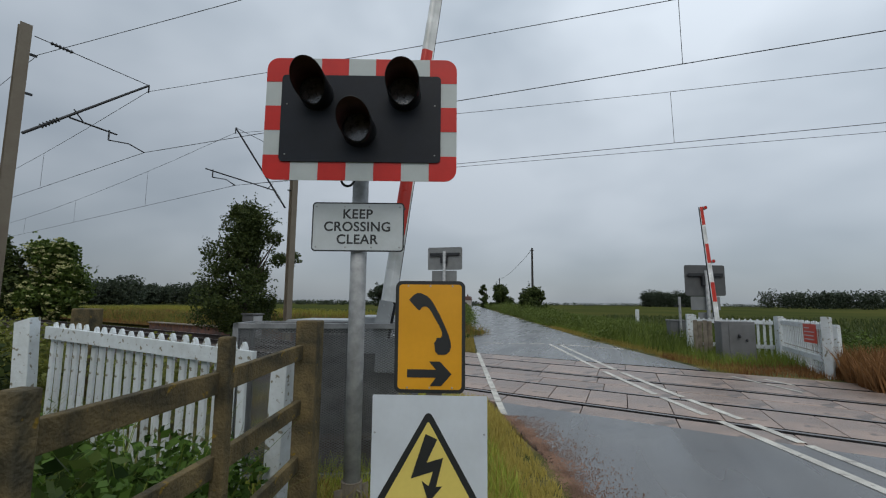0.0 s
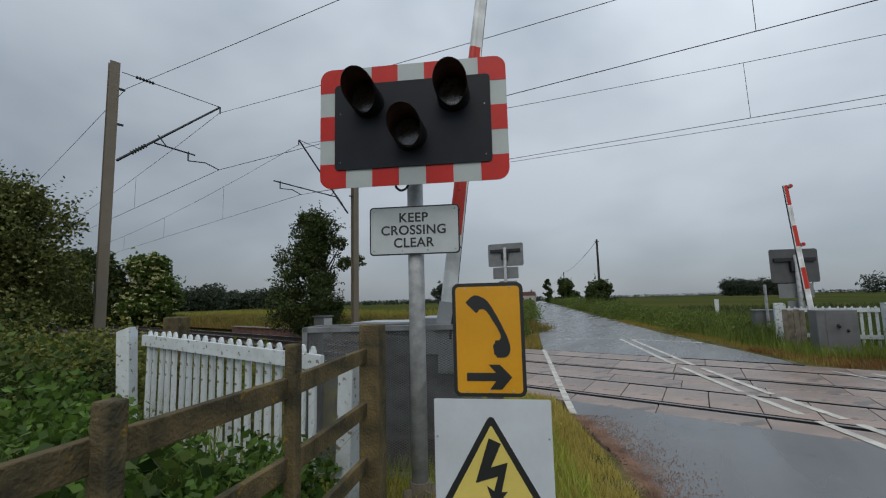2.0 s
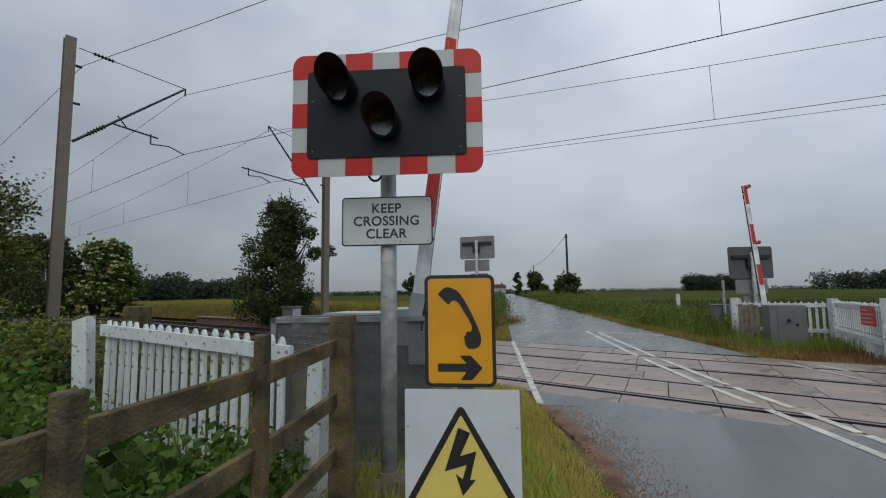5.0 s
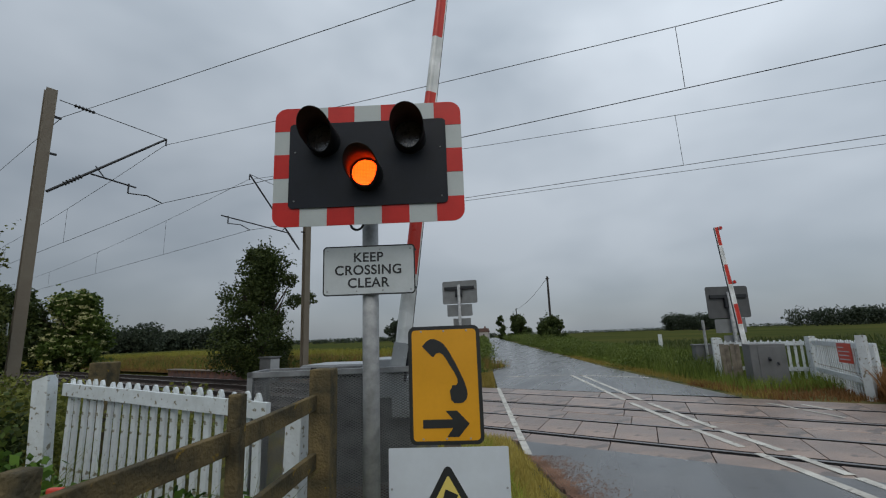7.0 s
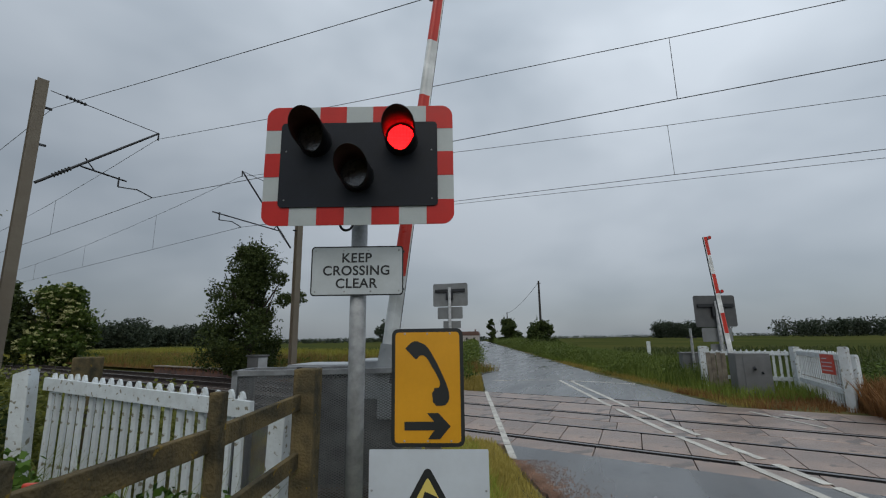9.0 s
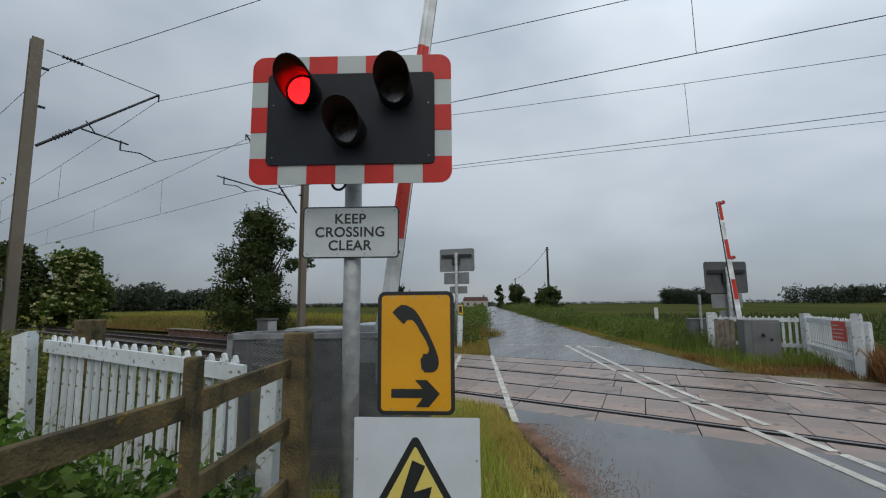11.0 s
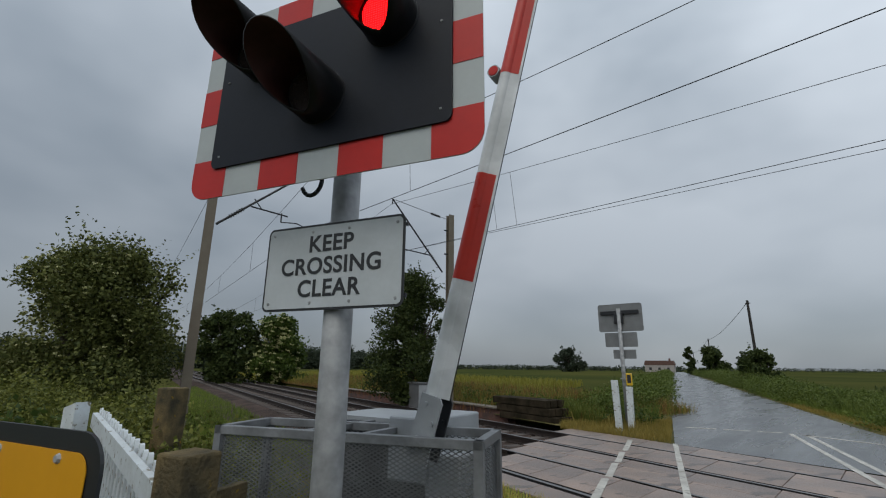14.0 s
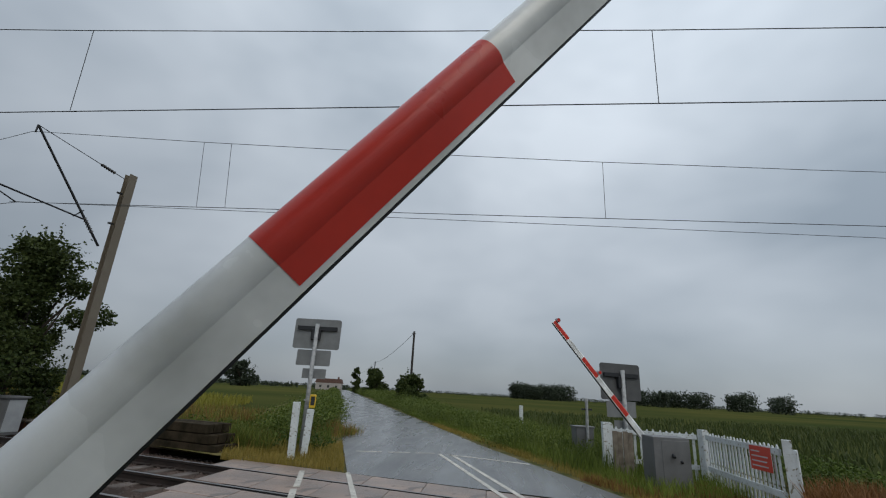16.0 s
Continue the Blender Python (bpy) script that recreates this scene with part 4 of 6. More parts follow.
def cage():
    t = thing("mesh_guard", Matrix.Translation((-2.886, 2.948, 0)) @ Matrix.Rotation(radians(26.5), 4, "Z"), "galvanised expanded-metal guard frame round the barrier machine", "guard cage")
    W, D, H = 1.50, 0.42, 1.285
    for x in (0, W):
        for y in (0, D):
            part("upright", cube((x, y, H / 2), (0.045, 0.045, H)), "cagegrey", t, "angle-iron upright")
    for a, b in (((0, 0), (W, 0)), ((0, D), (W, D)), ((0, 0), (0, D)), ((W, 0), (W, D))):
        for z in (H - 0.02, 0.05):
            c = ((a[0] + b[0]) / 2, (a[1] + b[1]) / 2, z)
            s = (abs(a[0] - b[0]) + 0.045, abs(a[1] - b[1]) + 0.045, 0.045)
            part("rail", cube(c, s, 0, 0.003), "cagegrey", t, "angle-iron rail")
    for x in (0.58, 0.92):
        part("brace", cube((x, D * 0.75, H - 0.02), (0.04, D * 1.5, 0.03), -12), "cagegrey", t)
    part("inner_post", cube((0.42, D, H / 2), (0.05, 0.05, H)), "black", t)
    # expanded metal: a lattice of slanting strands
    for a, b in (((0, 0), (W, 0)), ((W, 0), (W, D)), ((0, 0), (0, D)), ((0, D), (W, D))):
        a, b = Vector((*a, 0)), Vector((*b, 0))
        d = (b - a).normalized()
        ln = (b - a).length
        nrm = Vector((-d.y, d.x, 0)) * 0.0016
        v, f = [], []
        stepx, hz = 0.020, 1.22
        slope = 0.52
        for sgn in (1, -1):
            c = -hz / slope if sgn > 0 else 0.0
            while c < (ln if sgn > 0 else ln + hz / slope):
                x0, z0 = c, 0.0
                x1, z1 = c + sgn * hz / slope, hz
                pts = []
                for xx in (max(0, min(x0, ln)), max(0, min(x1, ln))):
                    pts.append((xx, z0 + (xx - x0) / (x1 - x0) * (z1 - z0)))
                if abs(pts[0][0] - pts[1][0]) > 0.02:
                    base = len(v)
                    for xx, zz in pts:
                        p = a + d * xx + Vector((0, 0, zz + 0.05))
                        v += [tuple(p - nrm + Vector((0, 0, 0.0029))), tuple(p - nrm - Vector((0, 0, 0.0029))), tuple(p + nrm)]
                    f += [(base, base + 3, base + 4, base + 1), (base + 1, base + 4, base + 5, base + 2), (base + 2, base + 5, base + 3, base)]
                c += stepx * 2
        sheet("expanded_mesh", v, f, "meshsteel", t)


def back_boards(t, w, h, z, back="signback"):
    """The back of a signal: board, cross rail and the plates under it."""
    part("backboard", prism(rounded(w, h, 0.07), -0.004, 0.004), back, t, "grey back of the signal board").matrix_basis = Matrix.Translation((0, 0.05, z))
    part("cross_rail", cube((0, -0.0, z + h * 0.18), (w * 0.86, 0.05, 0.11), 0, 0.006), "black", t)
    part("signal_box", cube((-0.02, -0.02, z - 0.02), (0.26, 0.10, 0.32), 0, 0.02), "black", t)
    part("plate", prism(rounded(w * 0.72, 0.42, 0.03), -0.003, 0.003), "signback", t, "grey back of a smaller plate").matrix_basis = Matrix.Translation((-0.02, 0.05, z - h / 2 - 0.24))
    part("plate", prism(rounded(w * 0.5, 0.26, 0.02), -0.003, 0.003), "signback", t, "grey back of the lowest plate").matrix_basis = Matrix.Translation((0.05, 0.05, z - h / 2 - 0.66))
    part("post", rod(B(), (0, -0.06, -0.15), (0, -0.06, z + h * 0.32), 0.057, 0.057, 16), "galv", t, "", True)


def far_left_signal():
    t = thing("far_signal", Matrix.Translation((-5.79, 15.32, 0)) @ Matrix.Rotation(radians(6.5), 4, "Z"), "wigwag road signal on the far side seen from its grey back", "traffic signal", "far signals")
    back_boards(t, 1.30, 0.83, 3.10)
    p = thing("yellow_telephone", Matrix.Translation((-5.58, 15.12, 1.32)) @ Matrix.Rotation(radians(20), 4, "Z"), "yellow crossing telephone box on the signal post", "telephone")
    part("case", cube((0, 0, 0), (0.16, 0.12, 0.34), 0, 0.02), "yellowbox", p)
    part("door_panel", cube((0, -0.062, 0.01), (0.10, 0.006, 0.22)), "black", p)
    part("handset_cord", rod(B(), (-0.03, -0.05, -0.16), (-0.05, -0.05, -0.3), 0.012, 0.012, 8), "black", p)
    part("hanger", cube((-0.13, 0.05, 0.02), (0.2, 0.02, 0.03)), "galv", p)
    for x, y, h, lean in ((-5.76, 14.62, 1.30, -1.5), (-5.60, 15.05, 1.12, 1.5)):
        q = thing("white_post", Matrix.Translation((x, y, 0)) @ Matrix.Rotation(radians(lean), 4, "Y") @ Matrix.Rotation(radians(12), 4, "Z"), "white-painted timber post on the dry verge", "post", "white posts")
        part("timber", cube((0, 0, h / 2 - 0.05), (0.17, 0.12, h + 0.1), 0, 0.01), "picket", q)


def far_right():
    t = thing("far_signal", Matrix.Translation((2.72, 16.5, 0)) @ Matrix.Rotation(radians(24), 4, "Z"), "wigwag road signal beyond the tracks seen from its dark back", "traffic signal", "far signals")
    back_boards(t, 1.34, 0.98, 2.27, "darkback")
    t = thing("far_barrier_machine", Matrix.Translation((2.95, 13.98, 0)) @ Matrix.Rotation(radians(5), 4, "Z"), "grey barrier machine cabinet with a dented front", "barrier")
    part("case", cube((0.04, 0.3, 0.45), (0.78, 0.62, 1.2), 0, 0.012), "cabinet", t, "grey steel case")
    part("door", cube((0.12, -0.016, 0.50), (0.60, 0.012, 0.98), 0, 0.006), "cabinet", t)
    part("lock", rod(B(), (0.05, -0.02, 0.70), (0.05, -0.09, 0.66), 0.035, 0.03, 10), "black", t)
    part("lock", rod(B(), (0.22, -0.02, 0.58), (0.22, -0.07, 0.56), 0.03, 0.02, 10), "black", t)
    e = new("boom")
    e.parent = t
    BOOMS["far"] = e
    arm("boom", 3.38, 0.075, e, [0.0, 0.60, 1.16, 1.72, 2.28, 2.84])
    boom_lamp(e, 1.76, 0.05, 1.2)
    boom_lamp(e, 3.34, 0.04, 1.2)
    c = thing("timber_screen", Matrix.Translation((2.42, 15.6, 0)) @ Matrix.Rotation(radians(5), 4, "Z"), "weathered vertical boards beside the barrier cabinet", "screen")
    for i in range(4):
        part("board", cube((-0.2 + 0.13 * i, 0.02 * (i % 2), 0.48), (0.12, 0.03, 1.10 - 0.05 * (i % 2)), 0, 0.004), "grey_timber", c)
    for k, (x, y, h, w) in enumerate(((2.21, 16.3, 1.2, 0.27), (4.35, 15.6, 1.18, 0.24), (4.2, 12.0, 1.25, 0.26), (4.42, 12.25, 1.08, 0.22))):
        p = thing("white_fence_post", Matrix.Translation((x, y, 0)) @ Matrix.Rotation(radians((8, 30, 60, 55)[k]), 4, "Z"), "thick white-painted fence post with a sloped top", "fence post", "white fence posts")
        part("timber", prism([(-w / 2, -0.1), (w / 2, -0.1), (w / 2, h - 0.05), (w / 4, h), (-w / 2, h)], -0.07, 0.07), "picket", p)
    picket_fence("far picket fence panel behind the barrier cabinet", (2.35, 16.25), (4.22, 15.68), 0.0, 1.10, 1.10, 0.15, 1)
    picket_fence("white picket fence running towards the rails", (4.37, 15.45), (4.19, 12.15), 0.0, 1.12, 1.14, 0.155, 1)
    n = thing("red_notice", Matrix.Translation((4.13, 12.75, 0.86)) @ Matrix.Rotation(radians(-86), 4, "Z"), "red trespass notice fixed to the picket fence", "notice")
    part("plate", cube((0, 0, 0), (0.62, 0.006, 0.42), 0, 0.002), "notice", n)
    for k, wd in enumerate((0.25, 0.48, 0.44, 0.46)):
        part("text_bar", cube((-0.26 + wd / 2, -0.0045, 0.12 - 0.085 * k), (wd, 0.002, 0.022)), "signwhite", n)
    c = thing("apparatus_box", Matrix.Translation((2.07, 18.95, 0)) @ Matrix.Rotation(radians(12), 4, "Z"), "green-grey apparatus cabinet with a short mast", "cabinet")
    part("case", cube((0, 0, 0.42), (0.58, 0.42, 0.94), 0, 0.015), "cabinet", c)
    part("roof", cube((0, 0, 0.91), (0.64, 0.48, 0.05), 0, 0.01), "cabinet", c)
    part("mast", rod(B(), (0.05, -0.28, 0), (0.05, -0.28, 1.78), 0.045, 0.045, 10), "galv", c)
    part("mast_head", cube((0.05, -0.28, 1.45), (0.34, 0.06, 0.05)), "black", c)
    m = thing("marker_post", Matrix.Translation((1.35, 36.9, 0)), "small white marker post in the verge", "post")
    part("stake", cube((0, 0, 0.35), (0.26, 0.1, 1.5), 0, 0.02), "picket", m)
    part("cap", cube((0, 0, 1.12), (0.28, 0.12, 0.06), 0, 0.01), "picket", m)


def picket_fence(label, a, b, z0, h0, h1, step, rails=1, pw=0.064):
    a, b = Vector((*a, z0)), Vector((*b, z0))
    d = b - a
    ln = d.length
    ang = math.atan2(d.y, d.x)
    t = thing("picket_fence", Matrix.Translation(a) @ Matrix.Rotation(ang, 4, "Z"), label, "fence", "white picket fences")
    n = int(ln / step)
    for i in range(n):
        x = step * (i + 0.5)
        h = h0 + (h1 - h0) * x / ln + random.uniform(-0.012, 0.012)
        w = pw / 2
        p = part("picket", prism([(-w, -0.05), (w, -0.05), (w, h - 0.045), (w * 0.45, h - 0.008), (0, h), (-w * 0.45, h - 0.008), (-w, h - 0.045)], -0.011, 0.011), "picket", t)
        p.matrix_basis = Matrix.Translation((x, 0, 0)) @ Matrix.Rotation(radians(random.uniform(-0.9, 0.9)), 4, "Y")
    for z in (0.105, 0.80)[: rails + 1]:
        hm0, hm1 = h0 - z, h1 - z
        bm = B()
        q = [(0, hm0 - 0.055), (ln, hm1 - 0.055), (ln, hm1 + 0.055), (0, hm0 + 0.055)]
        prism(q, -0.05, -0.0125, bm)
        part("rail", bm, "picket", t)


def near_fences():
    t = thing("post_and_rail_fence", Matrix.Identity(4), "weathered brown timber post-and-rail fence with orange lichen", "fence")
    P = [Vector((-0.86, -0.45, 0)), Vector((-1.20, 0.66, 0)), Vector((-1.44, 1.49, 0)), Vector((-1.74, 2.42, 0))]
    sz = ((0.075, 1.27), (0.060, 1.262), (0.056, 1.318), (0.135, 1.35))
    for p, (w, h) in zip(P, sz):
        ob = part("fence_post", cube((0, 0, h / 2 - 0.1), (w, w, h + 0.2), 0, 0.008), "post", t)
        ob.matrix_basis = Matrix.Translation(p) @ Matrix.Rotation(radians(17), 4, "Z") @ Matrix.Rotation(radians(random.uniform(-1, 1)), 4, "Y")
    for a, b, dz in ((P[0], P[1], 0), (P[1], P[2], 0), (P[2], P[3], 0.03)):
        d = b - a
        for z in (1.13, 0.80, 0.47):
            m = Matrix.Translation((a + b) / 2 + Vector((0, 0, z + dz / 2))) @ Matrix.Rotation(math.atan2(d.y, d.x), 4, "Z") @ Matrix.Rotation(-math.atan2(dz, d.length), 4, "Y")
            bm = B()
            over = 0.26 if b is P[3] and z > 1 else 0.02
            box(bm, (over / 2, 0.03, 0), (d.length + over, 0.034, 0.088), 0, 0.004)
            part("fence_rail", bm, "post", t).matrix_basis = m
    picket_fence("flaking white picket fence beside the tracks", (-4.98, 2.74), (-2.28, 2.56), 0.0, 1.265, 1.17, 0.132, 0)
    for x, y, h, w, rz, lean in ((-5.02, 2.62, 1.30, 0.14, 25, -3), (-2.10, 2.58, 1.14, 0.12, 5, 2)):
        p = thing("white_fence_post", Matrix.Translation((x, y, 0)) @ Matrix.Rotation(radians(rz), 4, "Z") @ Matrix.Rotation(radians(lean), 4, "Y"), "thick white-painted fence post with flaking paint", "fence post", "white fence posts")
        part("timber", prism([(-w / 2, -0.1), (w / 2, -0.1), (w / 2, h), (-w / 2, h - 0.04)], -0.06, 0.06), "picket", p)
    s = thing("timber_stub", Matrix.Translation((-5.75, 3.5, 0)) @ Matrix.Rotation(radians(20), 4, "Z"), "old rough timber post among the brambles", "post")
    part("timber", cube((0, 0, 0.62), (0.22, 0.22, 1.5), 0, 0.015), "post", s)


for colour in ("red", "amber"):
    M["lens_grid_" + colour] = mat("lens_grid_" + colour, {"red": (0.55, 0.003, 0.004), "amber": (0.62, 0.10, 0.004)}[colour], 0.4, 0, 30, 0.05, None, 60, 0.0, glow=1.0)
signal()
telephone_sign()
danger_sign()
near_barrier()
cage()
near_fences()
far_left_signal()
far_right()


# ---- overhead line ----
def wire(name, pts, r, parent):
    bm = B()
    d = (Vector(pts[-1]) - Vector(pts[0])).normalized()
    s = d.cross(Vector((0, 0, 1))) if abs(d.z) < 0.9 else Vector((1, 0, 0))
    s.normalize()
    n = s.cross(d)
    rows = [[bm.verts.new(Vector(p) + (s * math.cos(1.2566 * i) + n * math.sin(1.2566 * i)) * r) for i in range(5)] for p in pts]
    for a, b in zip(rows, rows[1:]):
        for i in range(5):
            bm.faces.new((a[i], a[(i + 1) % 5], b[(i + 1) % 5], b[i]))
    return part(name, bm, "wire", parent)


def insulator(name, a, b, r, parent):
    a, b = Vector(a), Vector(b)
    bm = B()
    rod(bm, a, b, r * 0.45, r * 0.45, 8)
    n = 6
    for i in range(n):
        c = a + (b - a) * ((i + 0.5) / n)
        d = (b - a).normalized() * 0.02
        rod(bm, c - d, c + d, r, r * 0.6, 10)
    part(name, bm, "insul", parent)


def mast(at, h, sgn, tip, low, reg0, reg1, brk, std, tie, w=0.30, plate=False):
    """A lattice-free steel mast whose bracket reaches across the track (along local y)."""
    t = thing("electrification_mast", Matrix.Translation(at) @ Matrix.Rotation(RA, 4, "Z"), "brownish steel mast carrying the overhead wire bracket", "mast", "overhead line masts")
    bm = B()
    # one rolled I-section
    o, i, f, c = w * 0.44, w * 0.40, w / 2, 0.025
    sec = [(-o, -f), (-i, -f), (-i, -c), (i, -c), (i, -f), (o, -f), (o, f), (i, f), (i, c), (-i, c), (-i, f), (-o, f)]
    lo = [bm.verts.new((x, y, -0.4)) for x, y in sec]
    hi = [bm.verts.new((x, y, h)) for x, y in sec]
    for j in range(12):
        k = (j + 1) % 12
        bm.faces.new((lo[j], lo[k], hi[k], hi[j]))
    bm.faces.new(hi)
    lean = Matrix.Translation((0, 0, h)) @ Matrix.Rotation(radians(0.2 if plate else 0.0), 4, "X") @ Matrix.Translation((0, 0, -h))
    part("column", bm, "mast", t).matrix_basis = lean
    part("footing", cube((0, 0, -0.2), (0.6, 0.6, 0.4), 0, 0.02), "sleeper", t).matrix_basis = lean
    q = lambda p: Vector((0, p[0], p[1]))
    part("bracket_tube", rod(B(), q(low), q(tip), 0.035, 0.03, 8), "wire", t)
    part("registration_tube", rod(B(), q(reg0), q(reg1), 0.024, 0.024, 8), "wire", t)
    part("drop_bracket", rod(B(), (0, brk[0], brk[1] + 0.28), q(brk), 0.022, 0.022, 8), "wire", t)
    mid = Vector((0.1, brk[0] * 0.5 + std[0] * 0.5, (brk[1] + std[1]) / 2 + 0.06))
    part("steady_arm", rod(rod(B(), q(brk), mid, 0.017, 0.017, 8), mid, q(std), 0.017, 0.017, 8), "wire", t)
    part("stay", rod(B(), q(tie), q(tip), 0.012, 0.012, 6), "wire", t)
    a, b = q(tie), q(tip)
    insulator("insulator", a + (b - a) * 0.12, a + (b - a) * 0.3, 0.055, t)
    a, b = q(low), q(tip)
    insulator("insulator", a + (b - a) * 0.12, a + (b - a) * 0.26, 0.065, t)
    part("stay", rod(B(), q(reg0) + Vector((0, 0.08 * sgn, 0.25)), q(reg0) + Vector((0, 0.3 * sgn, -0.02)), 0.018, 0.018, 6), "wire", t)
    part("wire_hanger", rod(B(), q(tip), q(tip) - Vector((0, 0, 0.22)), 0.022, 0.022, 8), "wire", t)
    for z in (h - 0.7, h - 1.7):
        part("step_bracket", cube((0.0, 0.2 * sgn, z), (0.05, 0.16, 0.05)), "wire", t)
    if plate:
        p = part("number_plate", cube((0.0, -0.19, 2.15), (0.2, 0.012, 0.28)), "signwhite", t)
        p.matrix_basis = lean
        for z in (2.24, 2.15, 2.06):
            part("text_bar", cube((0.0, -0.198, z), (0.12, 0.004, 0.04)), "ink", t).matrix_basis = lean
    return t


def catenary():
    mast((-13.2, 5.88, -0.1), 8.25, 1, (2.78, 7.85), (0.18, 5.55), (1.03, 6.25), (2.11, 6.13), (1.92, 5.92), (2.81, 5.82), (0.19, 8.05), 0.235, True)
    mast((-12.4, 14.87, -0.1), 7.85, -1, (-2.68, 8.02), (-0.36, 5.38), (-0.93, 6.0), (-3.68, 6.19), (-3.42, 5.94), (-2.56, 5.84), (-0.2, 7.65), 0.25)
    mast((-60.5, 14.6, -0.1), 8.1, 1, (2.78, 7.85), (0.18, 5.55), (1.03, 6.25), (2.11, 6.13), (1.92, 5.92), (2.81, 5.82), (0.19, 8.05), 0.34)
    line = thing("overhead_line", Matrix.Identity(4), "dark contact and catenary wires over both tracks", "overhead line")

    def run(u0, v0, u1, v1, zc, zs, r, name):
        """A wire from one place of the plan to another; zs gives its heights at even steps."""
        n = len(zs)
        return wire(name, [uv(u0 + (u1 - u0) * i / (n - 1), v0 + (v1 - v0) * i / (n - 1), zs[i]) for i in range(n)], r, line)

    sag = lambda za, zm, zb, n=13: [za + (zb - za) * i / (n - 1) - 4 * (((za + zb) / 2) - zm) * (i / (n - 1)) * (1 - i / (n - 1)) for i in range(n)]
    run(-14.2, 5.47, 40, 18.4, 0, [5.72, 5.74, 5.76, 5.77, 5.78, 5.79], 0.0085, "contact_wire")
    run(-14.2, 5.42, 40, 18.2, 0, sag(7.55, 6.75, 7.6), 0.0075, "catenary_wire")
    run(-64, 3.1, -14.2, 5.47, 0, [5.6, 5.66, 5.7, 5.72], 0.0085, "contact_wire")
    run(-64, 3.1, -14.2, 5.42, 0, sag(7.6, 6.6, 7.55), 0.0075, "catenary_wire")
    run(-15.5, 9.04, 40, 24.4, 0, [5.74, 5.73, 5.72, 5.72, 5.72, 5.72], 0.0085, "contact_wire")
    run(-15.5, 8.85, 40, 24.0, 0, sag(7.68, 6.85, 7.7), 0.0075, "catenary_wire")
    run(-15.5, 8.9, 40, 26.6, 0, [5.7, 5.70, 5.71, 5.72, 5.72], 0.007, "parallel_wire")
    run(-70, 7.2, -15.5, 9.04, 0, [5.6, 5.66, 5.7, 5.74], 0.0085, "contact_wire")
    run(-70, 7.2, -15.5, 8.85, 0, sag(7.6, 6.6, 7.68), 0.0075, "catenary_wire")
    run(-70, 0.4, -14.2, 2.95, 0, sag(7.5, 7.2, 7.5), 0.0075, "feeder_wire")
    run(-14.2, 2.95, 40, 16.0, 0, sag(7.5, 7.1, 7.6), 0.0075, "feeder_wire")

    def at(u0, v0, u1, v1, za, zm, zb, u):
        k = (u - u0) / (u1 - u0)
        return v0 + (v1 - v0) * k, za + (zb - za) * k - 4 * ((za + zb) / 2 - zm) * k * (1 - k)
    for u in (-9.6, -0.72, 8.2, 17):
        v, z = at(-14.2, 5.42, 40, 18.2, 7.55, 6.75, 7.6, u)
        wire("dropper", [uv(u, v, z), uv(u, 5.47 + 12.93 * (u + 14.2) / 54.2, 5.75)], 0.006, line)
    for u in (-10.9, -10.2, -1.42, 7.5, 16):
        v, z = at(-15.5, 8.85, 40, 24.0, 7.68, 6.85, 7.7, u)
        wire("dropper", [uv(u, v, z), uv(u, 9.04 + 15.36 * (u + 15.5) / 55.5, 5.73)], 0.006, line)
    for u in (-22, -30, -38, -46, -55):
        v, z = at(-64, 3.1, -14.2, 5.42, 7.6, 6.6, 7.55, u)
        wire("dropper", [uv(u, v, z), uv(u, v, 5.68)], 0.006, line)
        v, z = at(-70, 7.2, -15.5, 8.85, 7.6, 6.6, 7.68, u)
        wire("dropper", [uv(u, v, z), uv(u, v, 5.68)], 0.006, line)


def utility_poles():
    tops = []
    for x, y, h in ((-10.3, 59, 8.9), (-33, 132, 9.2), (-66, 235, 9.2)):
        t = thing("utility_pole", Matrix.Translation((x, y, -0.1)), "dark timber utility pole beside the lane", "pole", "utility poles")
        part("shaft", rod(B(), (0, 0, 0), (0, 0, h), 0.17, 0.12, 10), "pole", t)
        part("cross_piece", cube((0, 0, h - 0.3), (0.5, 0.08, 0.08), 17), "pole", t)
        tops.append(Vector((x, y, h - 0.3)))
    t = thing("utility_line", Matrix.Identity(4), "thin sagging cable between the utility poles", "cable")
    for a, b in zip(tops, tops[1:]):
        wire("cable", [a.lerp(b, i / 8) - Vector((0, 0, 3.0 * (i / 8) * (1 - i / 8))) for i in range(9)], 0.03, t)


# ---- plants ----
def limbs(parent, base, h, spread, n, r):
    for i in range(n):
        a = 6.283 * i / n + random.random()
        z0 = h * random.uniform(0.15, 0.4)
        p = base + Vector((0, 0, z0))
        q = base + Vector((math.cos(a) * spread * random.uniform(0.4, 0.7), math.sin(a) * spread * random.uniform(0.4, 0.7), h * random.uniform(0.55, 0.85)))
        part("limb", rod(B(), p, q, r * 0.5, r * 0.12, 6), "bark", parent)


